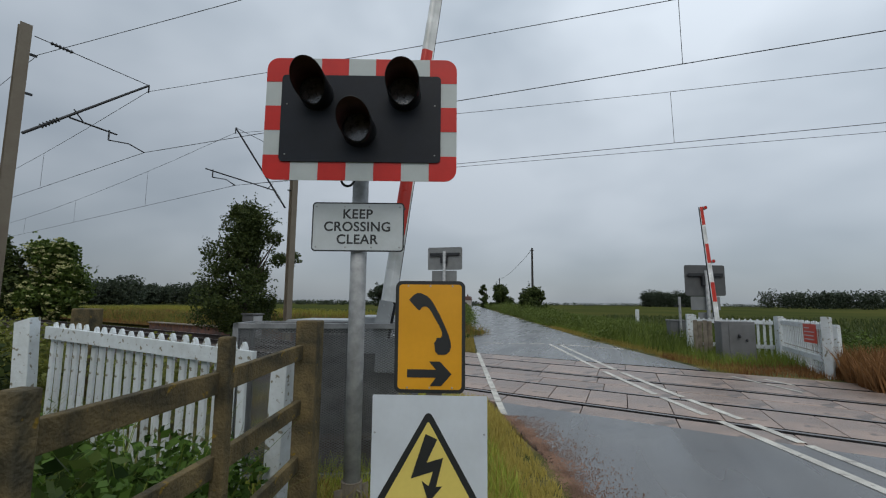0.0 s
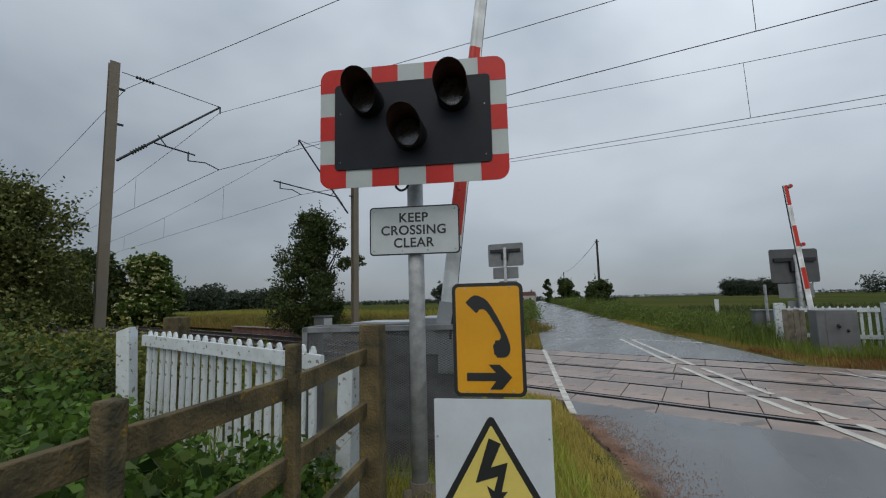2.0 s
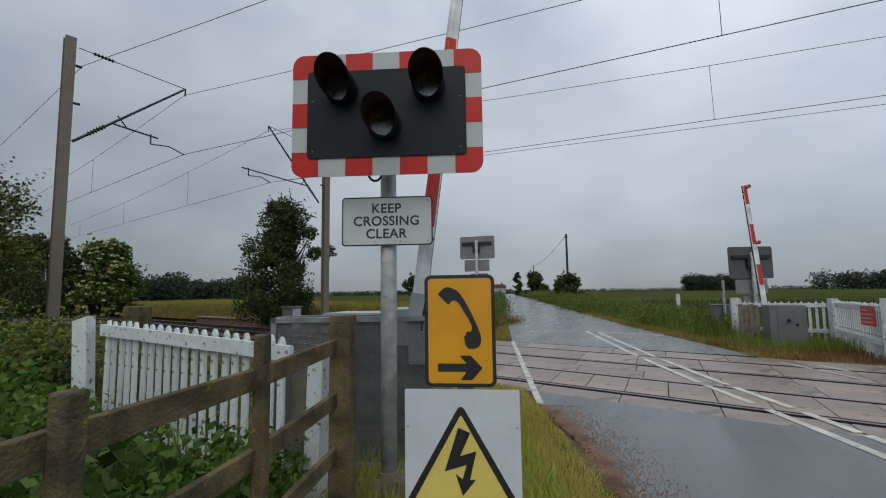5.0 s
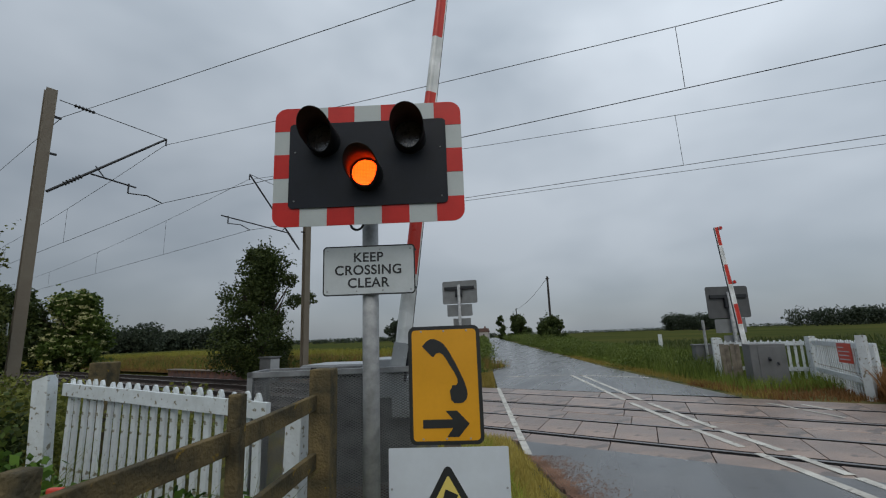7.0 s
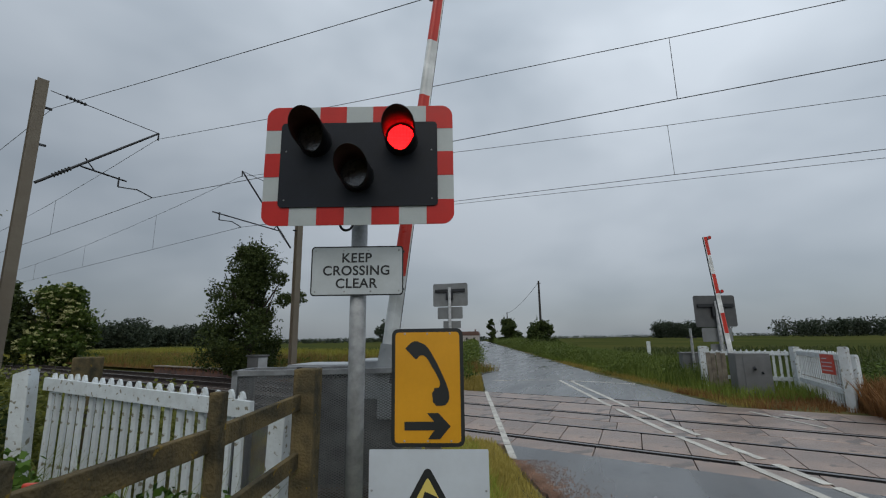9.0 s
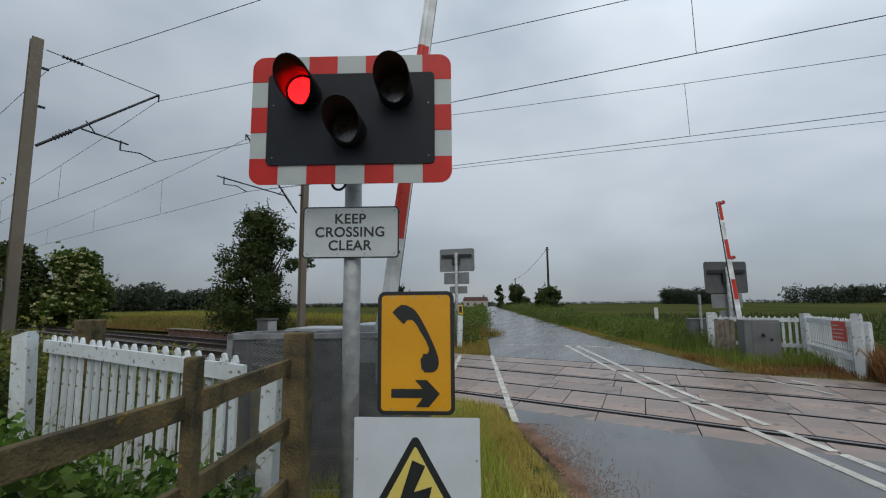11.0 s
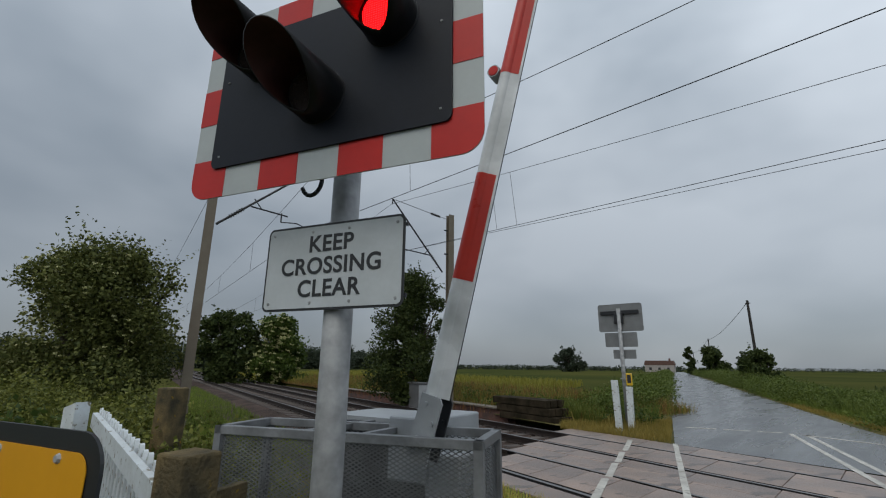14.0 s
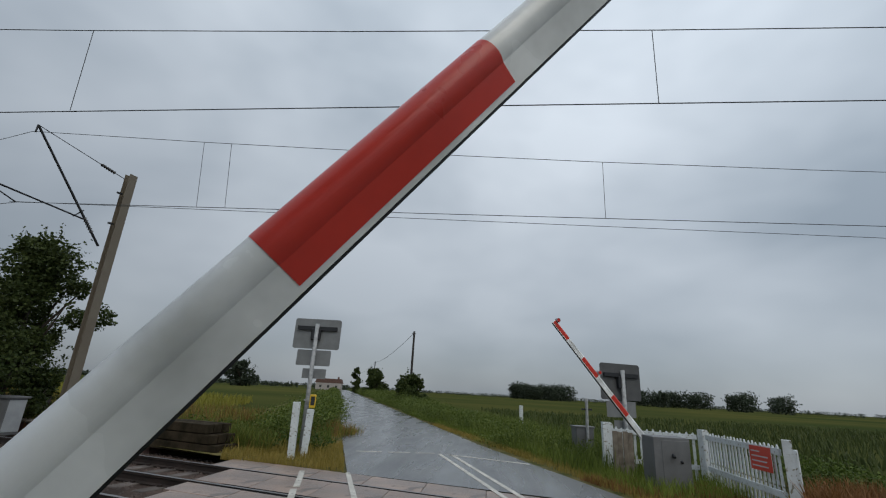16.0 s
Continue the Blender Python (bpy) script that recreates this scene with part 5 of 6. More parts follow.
def tree(name, at, h, w, n, size, material, label, blobs, blossom=0, trunk=0.16, low=0.05, category="tree", cone=False):
    """A tapered trunk, limbs, and a crown of small leaves in uneven clumps."""
    t = thing(name, Matrix.Translation((*at, -0.1)), label, category)
    bm = B()
    rod(bm, (0, 0, -0.1), (0, 0, h * 0.72), trunk, trunk * 0.3, 8)
    part("trunk", bm, "bark", t)
    limbs(t, Vector((0, 0, 0)), h, w * 0.5, 7, trunk)
    pts, cs = [], []
    for k in range(blobs):
        a = RNG.uniform(0, 6.283)
        zz = h * (low + (0.98 - low) * (k + 0.5) / blobs)
        f = (zz / h - low) / (1 - low)
        wide = w / 2 * (math.sin(math.pi * (0.18 + 0.72 * f)) ** 0.7)
        if cone:
            wide = w / 2 * min(1.0, 0.74 + 1.6 * f, 1.62 * (1.03 - f) ** 0.62)
        rr = w * RNG.uniform(0.10, 0.20) * (0.75 if cone else 1.0)
        d = max(0.0, wide - rr * 0.8) * RNG.uniform(0.25, 1.0)
        c = (d * math.cos(a), d * math.sin(a), min(zz, h - rr * 0.7))
        cs.append((c, rr))
        pts.append(in_blob(n // blobs, c, (rr, rr, rr * 0.85)))
    # stray sprigs past the outline
    for k in range(blobs * (3 if cone else 1)):
        c, rr = cs[k % blobs]
        d = RNG.normal(size=3)
        d[2] = abs(d[2])
        d /= np.linalg.norm(d)
        s = np.linspace(0.7, 1.75, 14)[:, None]
        pts.append(np.asarray(c) + d * s * rr + RNG.normal(scale=size * 0.6, size=(14, 3)))
    leaf_mesh("crown", np.concatenate(pts), size, material, t)
    if blossom:
        bl = []
        for k in range(blossom):
            c, rr = cs[RNG.integers(len(cs))]
            d = RNG.normal(size=3)
            d /= np.linalg.norm(d)
            d[1] = -abs(d[1])
            p = np.asarray(c) + d * rr * 1.05
            bl.append(p + RNG.normal(scale=size * 0.5, size=(10, 3)) * np.array([1, 1, 0.4]))
        leaf_mesh("blossom", np.concatenate(bl), size * 0.55, "blossom", t)
    return t


def hedge(name, path, w, h, per_m, size, material, label, category="hedge", bumps=0.3, flowers=None):
    """Clumps of leaves along a line of the plan."""
    pts, fl = [], []
    for (x0, y0, s0), (x1, y1, s1) in zip(path, path[1:]):
        ln = math.hypot(x1 - x0, y1 - y0)
        m = max(2, int(ln / (w * 0.45)))
        for i in range(m):
            k = (i + RNG.random()) / m
            s = s0 + (s1 - s0) * k
            c = (x0 + (x1 - x0) * k + RNG.normal(scale=w * 0.22), y0 + (y1 - y0) * k + RNG.normal(scale=w * 0.22), h * s * 0.42)
            hh = h * s * RNG.uniform(1 - bumps, 1 + bumps)
            p = in_blob(int(per_m * ln / m), c, (w * 0.5, w * 0.5, hh * 0.58), 0.3)
            p[:, 2] = np.maximum(p[:, 2], -0.05)
            pts.append(p)
            if flowers and RNG.random() < flowers[1]:
                q = in_blob(16, c, (w * 0.5, w * 0.5, hh * 0.6), 0.97)
                fl.append(q)
    t = tagged(leaf_mesh(name, np.concatenate(pts), size, material), label, category, kind="stuff")
    if fl:
        tagged(leaf_mesh(flowers[2], np.concatenate(fl), size * 0.6, flowers[0]), "small pale flowers among the leaves", "flowers", kind="stuff")
    return t


def quad(a, b, c, d):
    a, b, c, d = (np.array(p[:2], float) for p in (a, b, c, d))
    return lambda s, t: (a * (1 - s) + b * s) * (1 - t) + (d * (1 - s) + c * s) * t


def ragged(n, f, scale=1.2, cut=0.45):
    """Places in a patch, thinned by noise so that tufts and gaps form."""
    out = []
    while len(out) < n:
        p = f(RNG.random(), RNG.random())
        if noise.noise((p[0] * scale, p[1] * scale, 3.3)) * 0.5 + 0.5 > cut * RNG.random() + 0.12:
            out.append(p)
    return np.array(out)


def soil_strip(name, pts, z, material, label):
    v = [(p[0], p[1], z) for p in pts]
    return tagged(sheet(name, v, [tuple(range(len(v)))], material), label, "ground", kind="structure")


def grit():
    """Reddish grit washed up along the edge of the lane."""
    vs, fs = [], []
    tet = ((1, 0, -0.5), (-0.5, 0.9, -0.5), (-0.5, -0.9, -0.5), (0.1, 0.1, 0.8))
    for i in range(15000):
        r = RNG.uniform(1.0, 6.2)
        s = float(np.interp(r, [0, 3.2, 4.6, 5.6, 6.4], [1.15, 1.02, 0.92, 0.75, 0.5])) - 0.05 + (RNG.normal() * 0.05 if RNG.random() < 0.6 else abs(RNG.normal()) * 0.22)
        p = rs(r, s, 0.004)
        k = 0.0065 * (0.4 + RNG.random())
        a = RNG.random() * 6.28
        ca, sa = math.cos(a), math.sin(a)
        b = len(vs)
        vs += [(p.x + k * (x * ca - y * sa), p.y + k * (x * sa + y * ca), p.z + k * z) for x, y, z in tet]
        fs += [(b, b + 1, b + 3), (b + 1, b + 2, b + 3), (b + 2, b, b + 3)]
    tagged(sheet("road_grit", vs, fs, "grit"), "reddish grit scattered along the road edge", "grit", kind="stuff")


grit()


def verges():
    g = lambda *a, **k: tagged(blades(*a[:-1], **k), a[-1], "grass", kind="stuff")
    soil_strip("verge_near", [rs(-20, -14), rs(-20, 1.3), rs(0, 1.1), rs(4, 0.95), rs(5.8, 0.5), rs(6.4, 0.42), rs(7.0, 0.40), rs(7.84, -0.9), rs(8.69, -2.3), rs(8.0, -4.5), rs(3.0, -9), rs(2, -14)], -0.006, "soil", "rough grassy soil beside the lane")
    soil_strip("verge_far_left", [rs(13.9, 0.3), rs(30, 0.2), rs(120, -0.2), rs(120, -5), rs(30, -5), rs(24, -9), uv(-14, 12.6), uv(-9.8, 12.15)], -0.03, "soil", "rough verge beyond the tracks")
    soil_strip("verge_far_right", [rs(10.5, 5.6), rs(9.5, 6.6), rs(8.5, 11), rs(18, 12), rs(40, 9), rs(120, 8), rs(120, 4.5), rs(30, 4.9), rs(16, 5.0)], -0.03, "soil", "rough verge beyond the tracks")
    # near verge: dry by the road, green further in
    g("verge_edge_grass", ragged(14000, quad(rs(1.0, 0.45), rs(6.2, -0.05), rs(6.25, 0.50), rs(1.0, 1.14)), 5.0, 0.8), 0.075, 0.0035, "edge", "short golden grass creeping over the grit")
    g("verge_dry_grass", ragged(18000, quad(rs(1.6, -0.1), rs(6.3, -0.9), rs(6.25, 0.35), rs(1.6, 0.9)), 2.5), 0.11, 0.004, "edge", "short dry yellow grass along the road edge")
    g("corner_dry_grass", ragged(9000, quad(rs(5.0, -2.0), rs(8.45, -2.0), rs(7.05, 0.34), rs(5.4, 0.55)), 2.5, 0.5), 0.11, 0.0045, "edge", "golden grass up to the edge of the concrete")
    g("corner_green_grass", ragged(4000, quad(rs(5.0, -2.6), rs(8.6, -2.4), rs(7.1, 0.0), rs(5.4, 0.3)), 2.0, 0.8), 0.13, 0.0045, "lush", "green tufts up to the edge of the concrete")
    g("verge_grass", ragged(16000, quad(rs(0.6, -1.8), rs(5.4, -1.8), rs(5.2, 0.25), rs(0.6, 0.9)), 2.0), 0.17, 0.0045, "lush", "green tufted grass on the near verge")
    g("verge_grass", ragged(4000, quad((-3.2, 3.9), (-6.6, 5.4), (-4.6, 6.4), (-1.6, 5.2)), 1.5), 0.16, 0.005, "dry", "yellow-green grass between the fence and the ballast")
    g("trackside_grass", ragged(16000, quad(uv(-38, 2.6), uv(-6.6, 2.9), uv(-5.8, 5.0), uv(-38, 4.9)), 0.8), 0.15, 0.006, "grass", "thin grass along the ballast edge")
    g("far_corner_grass", ragged(9000, quad(rs(15.3, -2.6), rs(13.95, 0.2), rs(19, 0.2), rs(19, -3.2)), 1.2), 0.15, 0.006, "dry", "straw-coloured grass round the far signal")
    g("far_corner_weeds", ragged(15000, quad(uv(-13.5, 13.4), rs(16.4, -1.7), rs(24, -1.5), rs(24, -9)), 0.7), 0.50, 0.010, "dull", "tall weeds behind the far signal")
    g("trackside_weeds", ragged(20000, quad(uv(-60, 13.3), uv(-11, 13.0), uv(-13.5, 17.5), uv(-60, 19)), 0.5), 0.40, 0.011, "dull", "tall weeds on the far side of the tracks")
    g("trackside_dry_weeds", ragged(4000, quad(uv(-60, 12.7), uv(-14.5, 12.5), uv(-14.2, 14.2), uv(-60, 14.5)), 0.5), 0.26, 0.011, "brown", "dry reddish weeds at the foot of the bank")
    g("bank_dry_grass", ragged(8000, quad(uv(-60, 13.0), uv(-8, 13.0), uv(-10, 16.5), uv(-60, 17)), 0.35, 0.8), 0.34, 0.012, "dry", "straw-coloured tussocks on the far bank")
    g("right_verge_grass", ragged(26000, quad(rs(11.4, 6.0), rs(40, 5.1), rs(40, 7.6), rs(11.5, 9.0)), 1.0), 0.28, 0.007, "grass", "green verge on the far right of the lane")
    g("right_verge_dry", ragged(6000, quad(rs(10.3, 5.95), rs(13.6, 5.5), rs(14, 8), rs(9.2, 9.5)), 1.4), 0.12, 0.006, "brown", "brown trampled grass round the barrier cabinet")
    g("right_bank_grass", ragged(22000, quad(rs(14, 5.9), rs(75, 5.0), rs(75, 9.0), rs(14, 10.5)), 0.5, 0.8), 0.62, 0.011, "laneleaf", "tall rank grass along the lane")
    g("left_bank_grass", ragged(9000, quad(rs(17, -0.2), rs(70, -0.5), rs(70, -3.5), rs(17, -4)), 0.5, 0.8), 0.55, 0.011, "laneleaf", "tall rank grass along the lane")
    g("right_edge_grass", ragged(7000, quad(rs(10.7, 5.7), rs(30, 4.95), rs(30, 5.6), rs(10.6, 6.4)), 1.6), 0.12, 0.006, "dry", "yellowed grass at the road edge beyond the tracks")
    g("bracken", ragged(14000, quad((4.3, 12.4), (4.2, 10.2), (14, 8.5), (14, 14)), 0.9), 0.55, 0.016, "brown", "dead reddish-brown weeds by the tracks")
    g("crop_left", ragged(16000, quad((-70, 26), (-13, 20.5), (-22, 44), (-95, 72)), 0.4), 0.6, 0.05, "gold", "standing green-gold crop in the field")
    g("crop_right", ragged(12000, quad((4, 20), (34, 14), (70, 60), (-2, 60)), 0.4), 0.45, 0.05, "crop", "low green crop in the field")


def bank_height(u, v):
    """The low overgrown bank on the far side of the tracks."""
    side = float(np.interp(v, [13.1, 14.0, 15.5, 18.5, 22.5], [0.0, 0.42, 0.55, 0.40, 0.0]))
    ends = float(np.interp(u, [-62, -50, -13.2, -10.4], [0.0, 1.0, 1.0, 0.0]))
    return side * ends * (0.85 + 0.45 * noise.noise((u * 0.45, v * 0.6, 1.7)))


def bank():
    us = [-62 + 0.7 * i for i in range(75)]
    vs = [13.1 + 0.45 * j for j in range(22)]
    v = [tuple(uv(a, b, -0.06 + bank_height(a, b))) for a in us for b in vs]
    n = len(vs)
    f = [(i * n + j, (i + 1) * n + j, (i + 1) * n + j + 1, i * n + j + 1) for i in range(len(us) - 1) for j in range(n - 1)]
    tagged(sheet("railway_bank", v, f, "soil", None, True), "low overgrown earth bank beyond the far track", "bank", kind="structure")
    for count, name, tall, wide, material, label, u0, v0 in (
            (15000, "bank_weeds", 0.42, 0.010, "olive", "rank green grass over the bank", -44, 13.3),
            (13000, "bank_tussocks", 0.36, 0.010, "dry", "straw-coloured tussocks over the bank", -44, 13.2),
            (9000, "bank_dead_stems", 0.45, 0.009, "brown", "dead brown stems on the face of the bank", -44, 13.1)):
        p = ragged(count, quad(uv(u0, v0), uv(-10.2, v0), uv(-10.8, 20), uv(u0, 20)), 0.6, 0.8)
        z = [bank_height(U.x * x + U.y * y, V.x * x + V.y * y) - 0.04 for x, y in p]
        tagged(blades(name, p, tall, wide, material, z), label, "grass", kind="stuff")


bank()


def rank_grass():
    """Arching pale blades among the nettles."""
    p = ragged(900, quad((-1.7, 0.6), (-2.0, 2.2), (-4.8, 2.4), (-4.2, 0.2)), 2.0)
    tagged(blades("rank_grass", p, 0.70, 0.0045, "grass", None, None, 0.8), "long arching grass among the nettles", "grass", kind="stuff")
    p = ragged(1200, quad((-2.2, -0.6), (-4.6, 1.2), (-9, -1.0), (-4, -2.5)), 2.0)
    tagged(blades("rank_grass", p, 0.8, 0.008, "grass", None, None, 0.8), "long arching grass at the hedge foot", "grass", kind="stuff")
    p = ragged(700, quad((-1.45, 2.5), (-1.3, 3.2), (-2.4, 3.0), (-2.1, 2.55)), 4.0)
    tagged(blades("post_foot_grass", p, 0.2, 0.004, "dry", None, None, 0.8), "dry wisps round the foot of the post", "grass", kind="stuff")
    c = thing("litter_scrap", Matrix.Translation((-2.55, 1.45, 0.86)) @ Matrix.Rotation(radians(25), 4, "Z"), "scrap of bright red plastic caught in the nettles", "litter")
    part("scrap", cube((0, 0, 0), (0.075, 0.03, 0.03), 0, 0.008), "notice", c)


rank_grass()


def plants():
    tree("hawthorn_tree", (-16.35, 16.55), 6.2, 4.9, 36000, 0.075, "leafdark", "dense dark hawthorn standing behind the far mast", 70, 0, 0.14, 0.04, "tree", True)
    tree("elder_tree", (-44.5, 23.6), 6.4, 7.6, 13000, 0.2, "leaf", "elder bush covered in cream blossom", 26, 420, 0.15, 0.02)
    tree("dark_tree", (-47.5, 19.9), 6.8, 8.2, 11000, 0.22, "leafdark", "dark rounded bush next to the elder", 24, 0, 0.18, 0.02)
    tree("field_maple", (-14.0, 3.98), 4.6, 4.6, 60000, 0.058, "maple", "large spreading green shrub with pale flower heads", 72, 600, 0.14, 0.03)
    tree("distant_bush", (-66, 17.0), 6.2, 9.0, 6000, 0.26, "leafdark", "dark bush by the railway in the distance", 16, 0, 0.18, 0.02)
    tree("hawthorn_by_pole", (-9.6, 56.5), 3.5, 4.8, 11000, 0.17, "leafdark", "dark hawthorn under the utility pole", 16, 0, 0.12, 0.02)
    tree("roadside_tree", (-29, 118), 6.4, 8.0, 11000, 0.3, "leafdark", "dark rounded roadside tree", 16, 0, 0.2, 0.03)
    tree("lone_tree", (-104, 190), 10, 15, 4500, 0.6, "hazeleaf", "lone dark field tree", 16, 0, 0.3, 0.05)
    tree("slender_tree", (-46, 160), 8.5, 4.2, 5000, 0.34, "leafdark", "slender dark roadside tree against the sky", 18, 0, 0.15, 0.02)
    # undergrowth within and beside the near fences
    hedge("nettles", [(-1.55, 0.75, 0.75), (-2.2, 1.7, 0.8), (-2.4, 2.2, 0.6)], 0.80, 0.84, 9000, 0.040, "nettle", "dense green nettles inside the fence", "nettles")
    hedge("nettles", [(-1.9, -0.3, 0.8), (-3.2, 1.4, 0.85), (-4.3, 1.85, 0.95)], 1.2, 0.92, 8000, 0.046, "nettle", "dense green nettles and cow parsley inside the fence", "nettles")
    hedge("brambles", [(-5.9, 1.5, 0.95), (-6.8, 0.9, 1.1), (-8.5, -0.5, 1.3)], 1.8, 1.25, 6500, 0.044, "bramble", "bramble thicket beyond the picket fence", "brambles", 0.3, ("yblossom", 0.10, "ragwort_flowers"))
    hedge("brambles", [(-5.4, 3.3, 0.95), (-7.0, 3.6, 1.05), (-10.5, 3.2, 1.15), (-16, 2.5, 1.2)], 1.7, 1.2, 5200, 0.036, "olive", "bramble thicket along the railway boundary", "brambles")
    hedge("brambles", [(-3.2, -0.8, 0.8), (-6, -1.5, 1.1), (-12, -2, 1.3), (-22, 1, 1.4)], 2.6, 1.35, 2600, 0.06, "bramble", "overgrown hedge bottom by the lane", "hedge")
    leaf_mesh("ivy", in_blob(420, (-5.42, 2.5, 0.6), (0.22, 0.2, 0.45), 0.2), 0.05, "leafdark")
    tagged(bpy.data.objects["ivy"], "dark ivy climbing the white post", "ivy", kind="stuff")
    # hedges along the lane beyond the crossing
    P = lambda r, s, k: (*rs(r, s)[:2], k)
    hedge("lane_hedge", [P(19, -1.3, 0.8), P(27, -1.2, 1.1), P(45, -1.2, 1.0), P(80, -1.4, 1.0), P(150, -2, 1.2)], 1.9, 1.15, 1300, 0.055, "laneleaf", "rough green hedge on the near side of the lane")
    hedge("lane_hedge", [P(25, 7.0, 0.45), P(33, 6.8, 0.75), P(48, 6.6, 0.9), P(60, 6.8, 1.25), P(90, 6.6, 1.1), P(150, 6, 1.2)], 2.2, 1.25, 1300, 0.055, "laneleaf", "green hedge with cow parsley beyond the crossing", "hedge", 0.5, ("blossom", 0.40, "cow_parsley"))
    hedge("lane_verge_weeds", [P(16.5, 7.6, 0.7), P(25, 7.2, 0.85), P(40, 6.9, 0.9), P(70, 6.8, 0.9)], 3.0, 0.80, 1500, 0.048, "laneleaf", "tall weeds behind the apparatus cabinet", "weeds")
    hedge("fence_weeds", [(5.2, 15.5, 0.8), (7.5, 14.6, 0.7), (11, 14.2, 0.9)], 1.8, 1.0, 1200, 0.05, "leaf", "weeds behind the white fence", "weeds")
    hedge("far_corner_brambles", [P(17.4, -2.8, 0.6), P(18.8, -1.8, 0.9), P(21, -1.5, 0.9)], 1.6, 1.1, 2000, 0.045, "laneleaf", "brambles behind the far signal", "brambles", 0.3)
    hedge("trackside_scrub", [(*uv(-9.2, 14.0)[:2], 0.8), (*uv(-15, 14.6)[:2], 0.9), (*uv(-30, 15)[:2], 1.0), (*uv(-60, 15)[:2], 1.1)], 2.0, 0.7, 900, 0.055, "leaf", "low scrub on the far bank of the railway", "scrub")


def platform():
    t = thing("old_platform_edge", Matrix.Identity(4), "crumbling reddish brick platform edge beside the far track", "wall")
    M["brick"] = mat("old_brick", (0.17, 0.085, 0.065), 0.9, 0, 2.0, 0.3, (0.07, 0.05, 0.045), 12, 0.6)
    part("brickwork", cube(uv(-22, 12.95, -0.15), (17, 0.35, 0.6), math.degrees(RA), 0.02), "brick", t)
    part("coping", cube(uv(-22, 12.93, 0.17), (17, 0.5, 0.06), math.degrees(RA), 0.01), "grey_timber", t)
    s = thing("timber_baulks", Matrix.Identity(4), "stack of old dark timber baulks among the weeds", "timber stack")
    for i in range(3):
        for j in range(3):
            part("baulk", cube(uv(-12.3 - 0.2 * j, 12.62 + 0.27 * i, 0.02 + 0.24 * j), (2.7, 0.25, 0.22), math.degrees(RA) + random.uniform(-2, 2), 0.015), "baulk", s)
    c = thing("location_case", Matrix.Translation((-14.9, 15.6, -0.1)) @ Matrix.Rotation(radians(-8), 4, "Z"), "grey lineside location case with a pale side beyond the rails", "cabinet")
    part("case", cube((0, 0, 0.5), (0.7, 0.5, 1.0), 0, 0.015), "cabinet", c, "grey steel case")
    part("side_panel", cube((0.358, 0, 0.52), (0.012, 0.46, 0.86), 0, 0.004), "lidgrey", c, "pale side panel")
    part("lid", cube((0, 0, 1.03), (0.8, 0.6, 0.06), 0, 0.01), "cabinet", c)
    b = thing("lineside_cabinet", Matrix.Translation(uv(-20.6, 13.9)) @ Matrix.Rotation(RA, 4, "Z"), "pale concrete lineside cabinet beyond the tracks", "cabinet")
    part("case", cube((0, 0, 0.55), (0.7, 0.5, 1.3), 0, 0.015), "sleeper", b)
    part("lid", cube((0, 0, 1.22), (0.78, 0.58, 0.06), 0, 0.01), "sleeper", b)


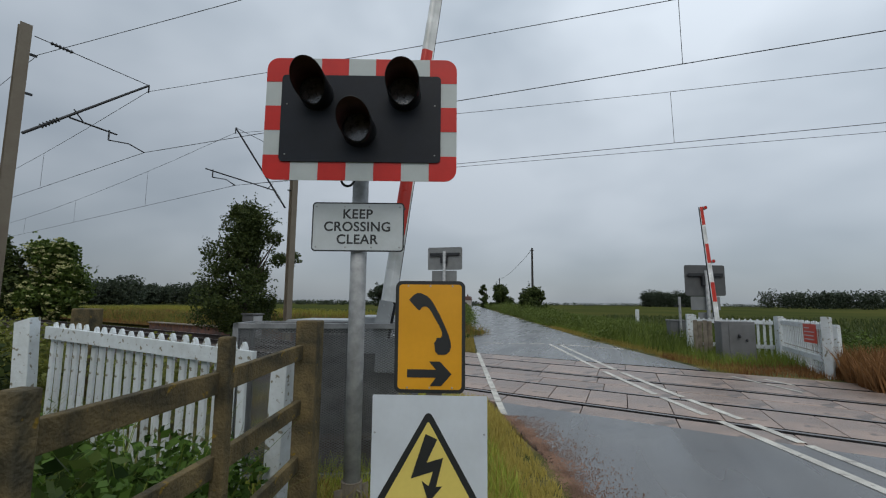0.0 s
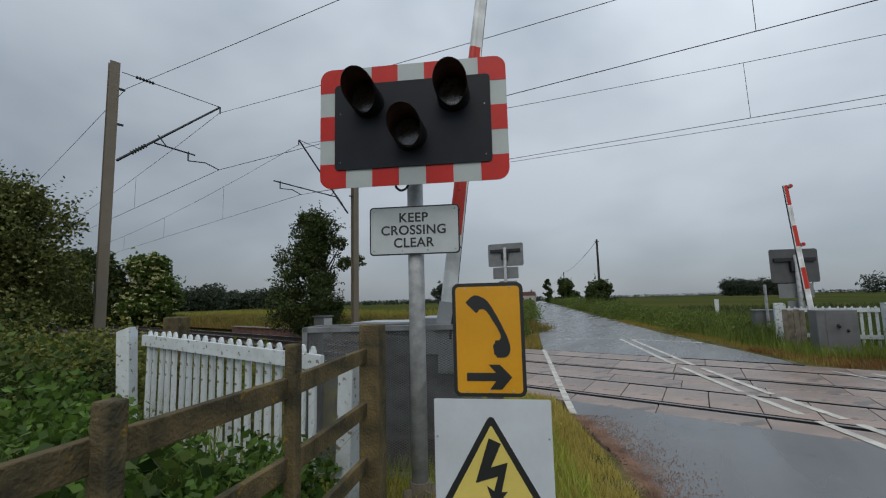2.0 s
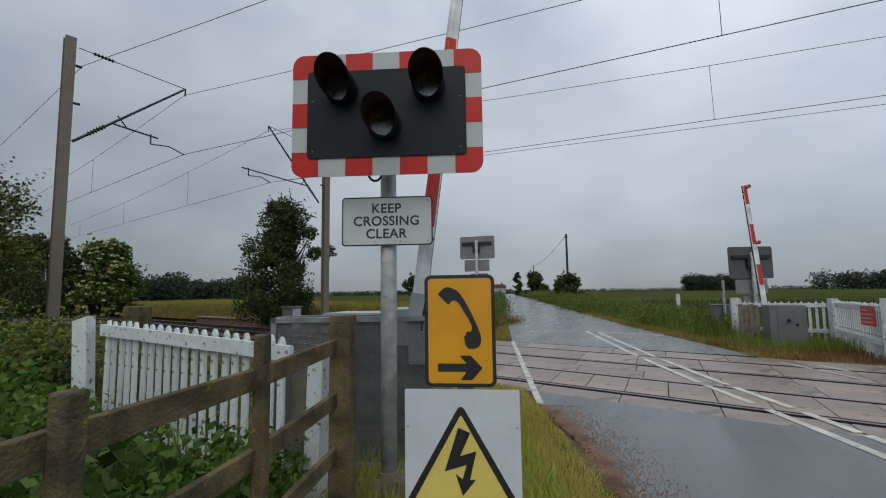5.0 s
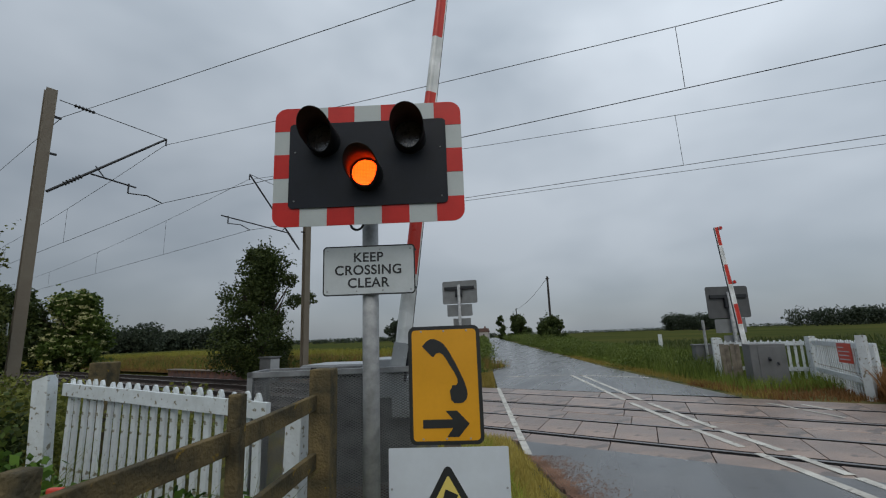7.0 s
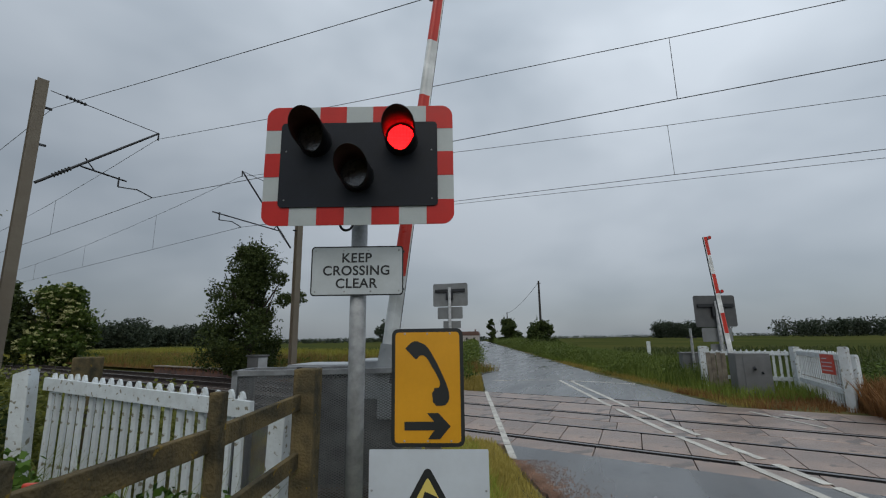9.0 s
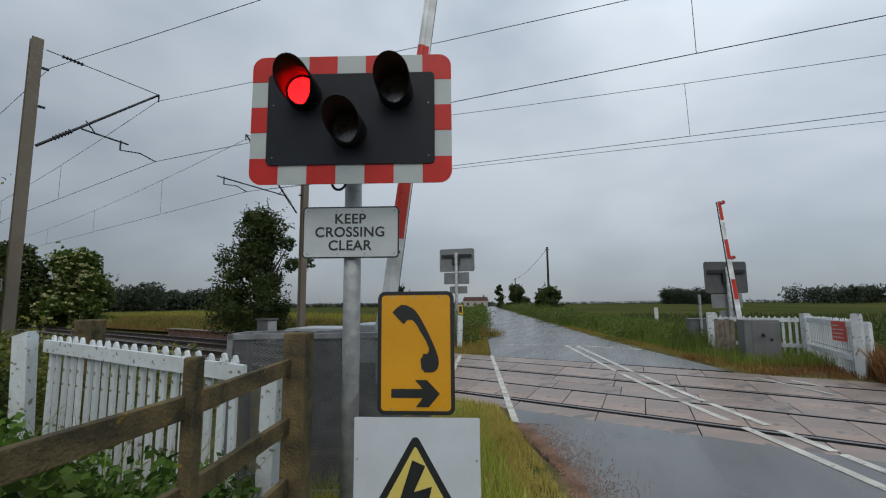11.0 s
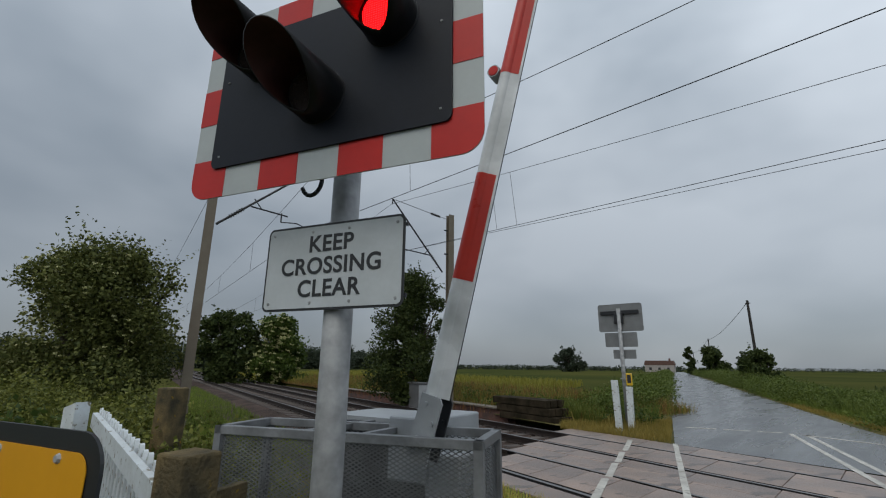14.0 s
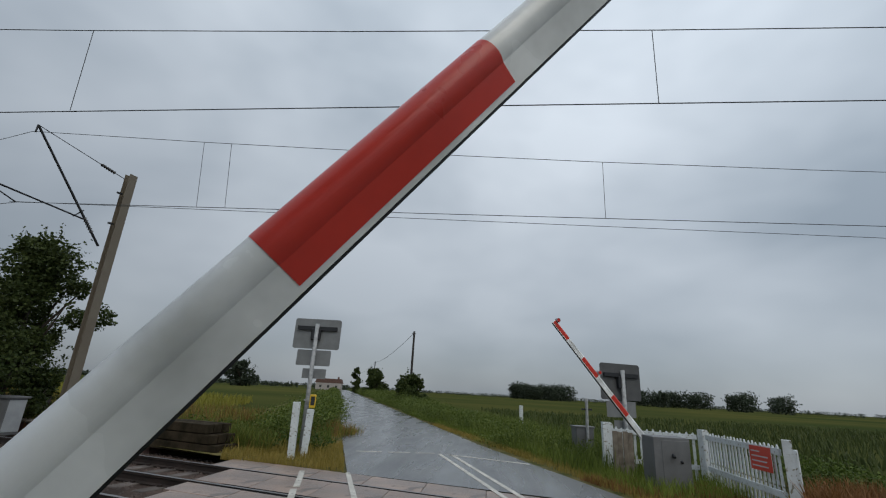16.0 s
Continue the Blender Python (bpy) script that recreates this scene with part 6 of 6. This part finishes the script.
def distance():
    def wood(name, d0, d1, dist, h, n, size, gaps=0.0):
        pts = []
        m = max(6, int((d1 - d0) * dist * 0.0175 / (h * 0.36)))
        for i in range(m):
            if RNG.random() < gaps:
                continue
            a = radians(d0 + (d1 - d0) * (i + RNG.random()) / m)
            r = h * RNG.uniform(0.38, 0.62)
            dd = dist * RNG.uniform(0.96, 1.06)
            c = (dd * math.cos(a), dd * math.sin(a), h * RNG.uniform(0.42, 0.60))
            pts.append(in_blob(n // m, c, (r, r, r * 0.8), 0.3))
            pts.append(in_blob(n // m // 3, (c[0], c[1], h * 0.18), (r * 1.1, r * 1.1, h * 0.22), 0.1))
        tagged(leaf_mesh(name, np.concatenate(pts), size, "hazeleaf", None, 1.2), "belt of distant dark trees across the fields", "trees", kind="stuff")
    wood("far_wood", 137.5, 147, 240, 10.6, 16000, 0.7)
    wood("far_wood", 146, 163, 210, 10.2, 24000, 0.65)
    wood("far_wood", 163, 185, 260, 13, 18000, 0.8)
    wood("far_wood", 80.6, 87.6, 430, 14.5, 16000, 0.8)
    wood("far_wood", 60, 75.5, 360, 12.0, 18000, 0.8, 0.25)
    wood("far_hedgerow", 50, 137, 520, 4.0, 22000, 0.6, 0.2)
    wood("far_hedgerow", 107, 137, 300, 3.4, 5000, 0.7, 0.25)
    h = thing("farmhouse", Matrix.Translation((-84, 243, -0.1)) @ Matrix.Rotation(radians(12), 4, "Z"), "white farmhouse with a red-brown roof far down the lane", "house")
    part("wall", cube((0, 0, 1.7), (13, 7, 3.4)), "wall", h)
    part("roof", prism([(-7, 3.4), (7, 3.4), (6.2, 5.6), (-6.2, 5.6)], -3.6, 3.6), "roof", h)
    for x in (-4, 0, 4):
        part("window", cube((x, -3.52, 1.7), (1.1, 0.08, 1.2)), "black", h)
    part("chimney", cube((4.5, 0, 6.0), (0.8, 0.8, 1.4)), "roof", h)


catenary()
utility_poles()
platform()
verges()
plants()
distance()


# ---- what moves ----
def boom_pose(pivot_local, elev):
    return Matrix.Translation(pivot_local) @ Matrix.Rotation(radians(-elev), 4, "Y")


def blink(key, spans):
    """Rows of a lens that turns to its lit face for each span of seconds."""
    u, step = Matrix.Translation((0, -0.062, 0)), 1 / 30
    rows, lit = [(0.0, 0)], 0

    def to(t, state):
        a0, a1 = (0, 180) if state else (180, 360)
        rows.append((t - 0.13, a0))
        for k in range(4):
            rows.append((t + 0.05 - step * (3 - k), a0 + (a1 - a0) * k / 3))
        rows.append((t + 0.13, a1))
    for a, b in spans:
        if a <= 0:
            rows[0] = (0.0, 180)
        else:
            to(a, 1)
        if b < 16:
            to(b, 0)
    rows.append((16.0, rows[-1][1]))
    walk(LENSES[key], [(t, u @ Matrix.Rotation(radians(a), 4, "Z")) for t, a in rows])


def motions():
    near = [(0, 82), (11.5, 82), (12.8, 81.8), (13.2, 80.6), (13.6, 78), (14.0, 75.2), (14.5, 69.8), (15.0, 62.6), (15.5, 56.2), (16.0, 51.2)]
    walk(BOOMS["near"], [(t, boom_pose((0, 0, PIVOT_N.z), a)) for t, a in near])
    far = [(0, 85.5), (11.5, 85), (12.8, 84.6), (13.2, 83.6), (13.6, 81), (14.0, 77), (14.5, 70.5), (15.0, 63.5), (15.5, 56.2), (16.0, 49)]
    m = BOOMS["far"].parent.matrix_basis.inverted()
    walk(BOOMS["far"], [(t, m @ Matrix.Translation(PIVOT_F) @ Matrix.Rotation(radians(SWING_F), 4, "Z") @ Matrix.Rotation(radians(-a), 4, "Y")) for t, a in far])
    blink("amber", ((5.1, 8.37),))
    blink("left", LEFT_ON)
    blink("right", RIGHT_ON)


LEFT_ON = [(8.37, 8.92)] + [(9.51 + 0.68 * k, 9.85 + 0.68 * k) for k in range(9)]
RIGHT_ON = [(8.37, 9.17)] + [(9.83 + 0.68 * k, 10.20 + 0.68 * k) for k in range(8)]
motions()
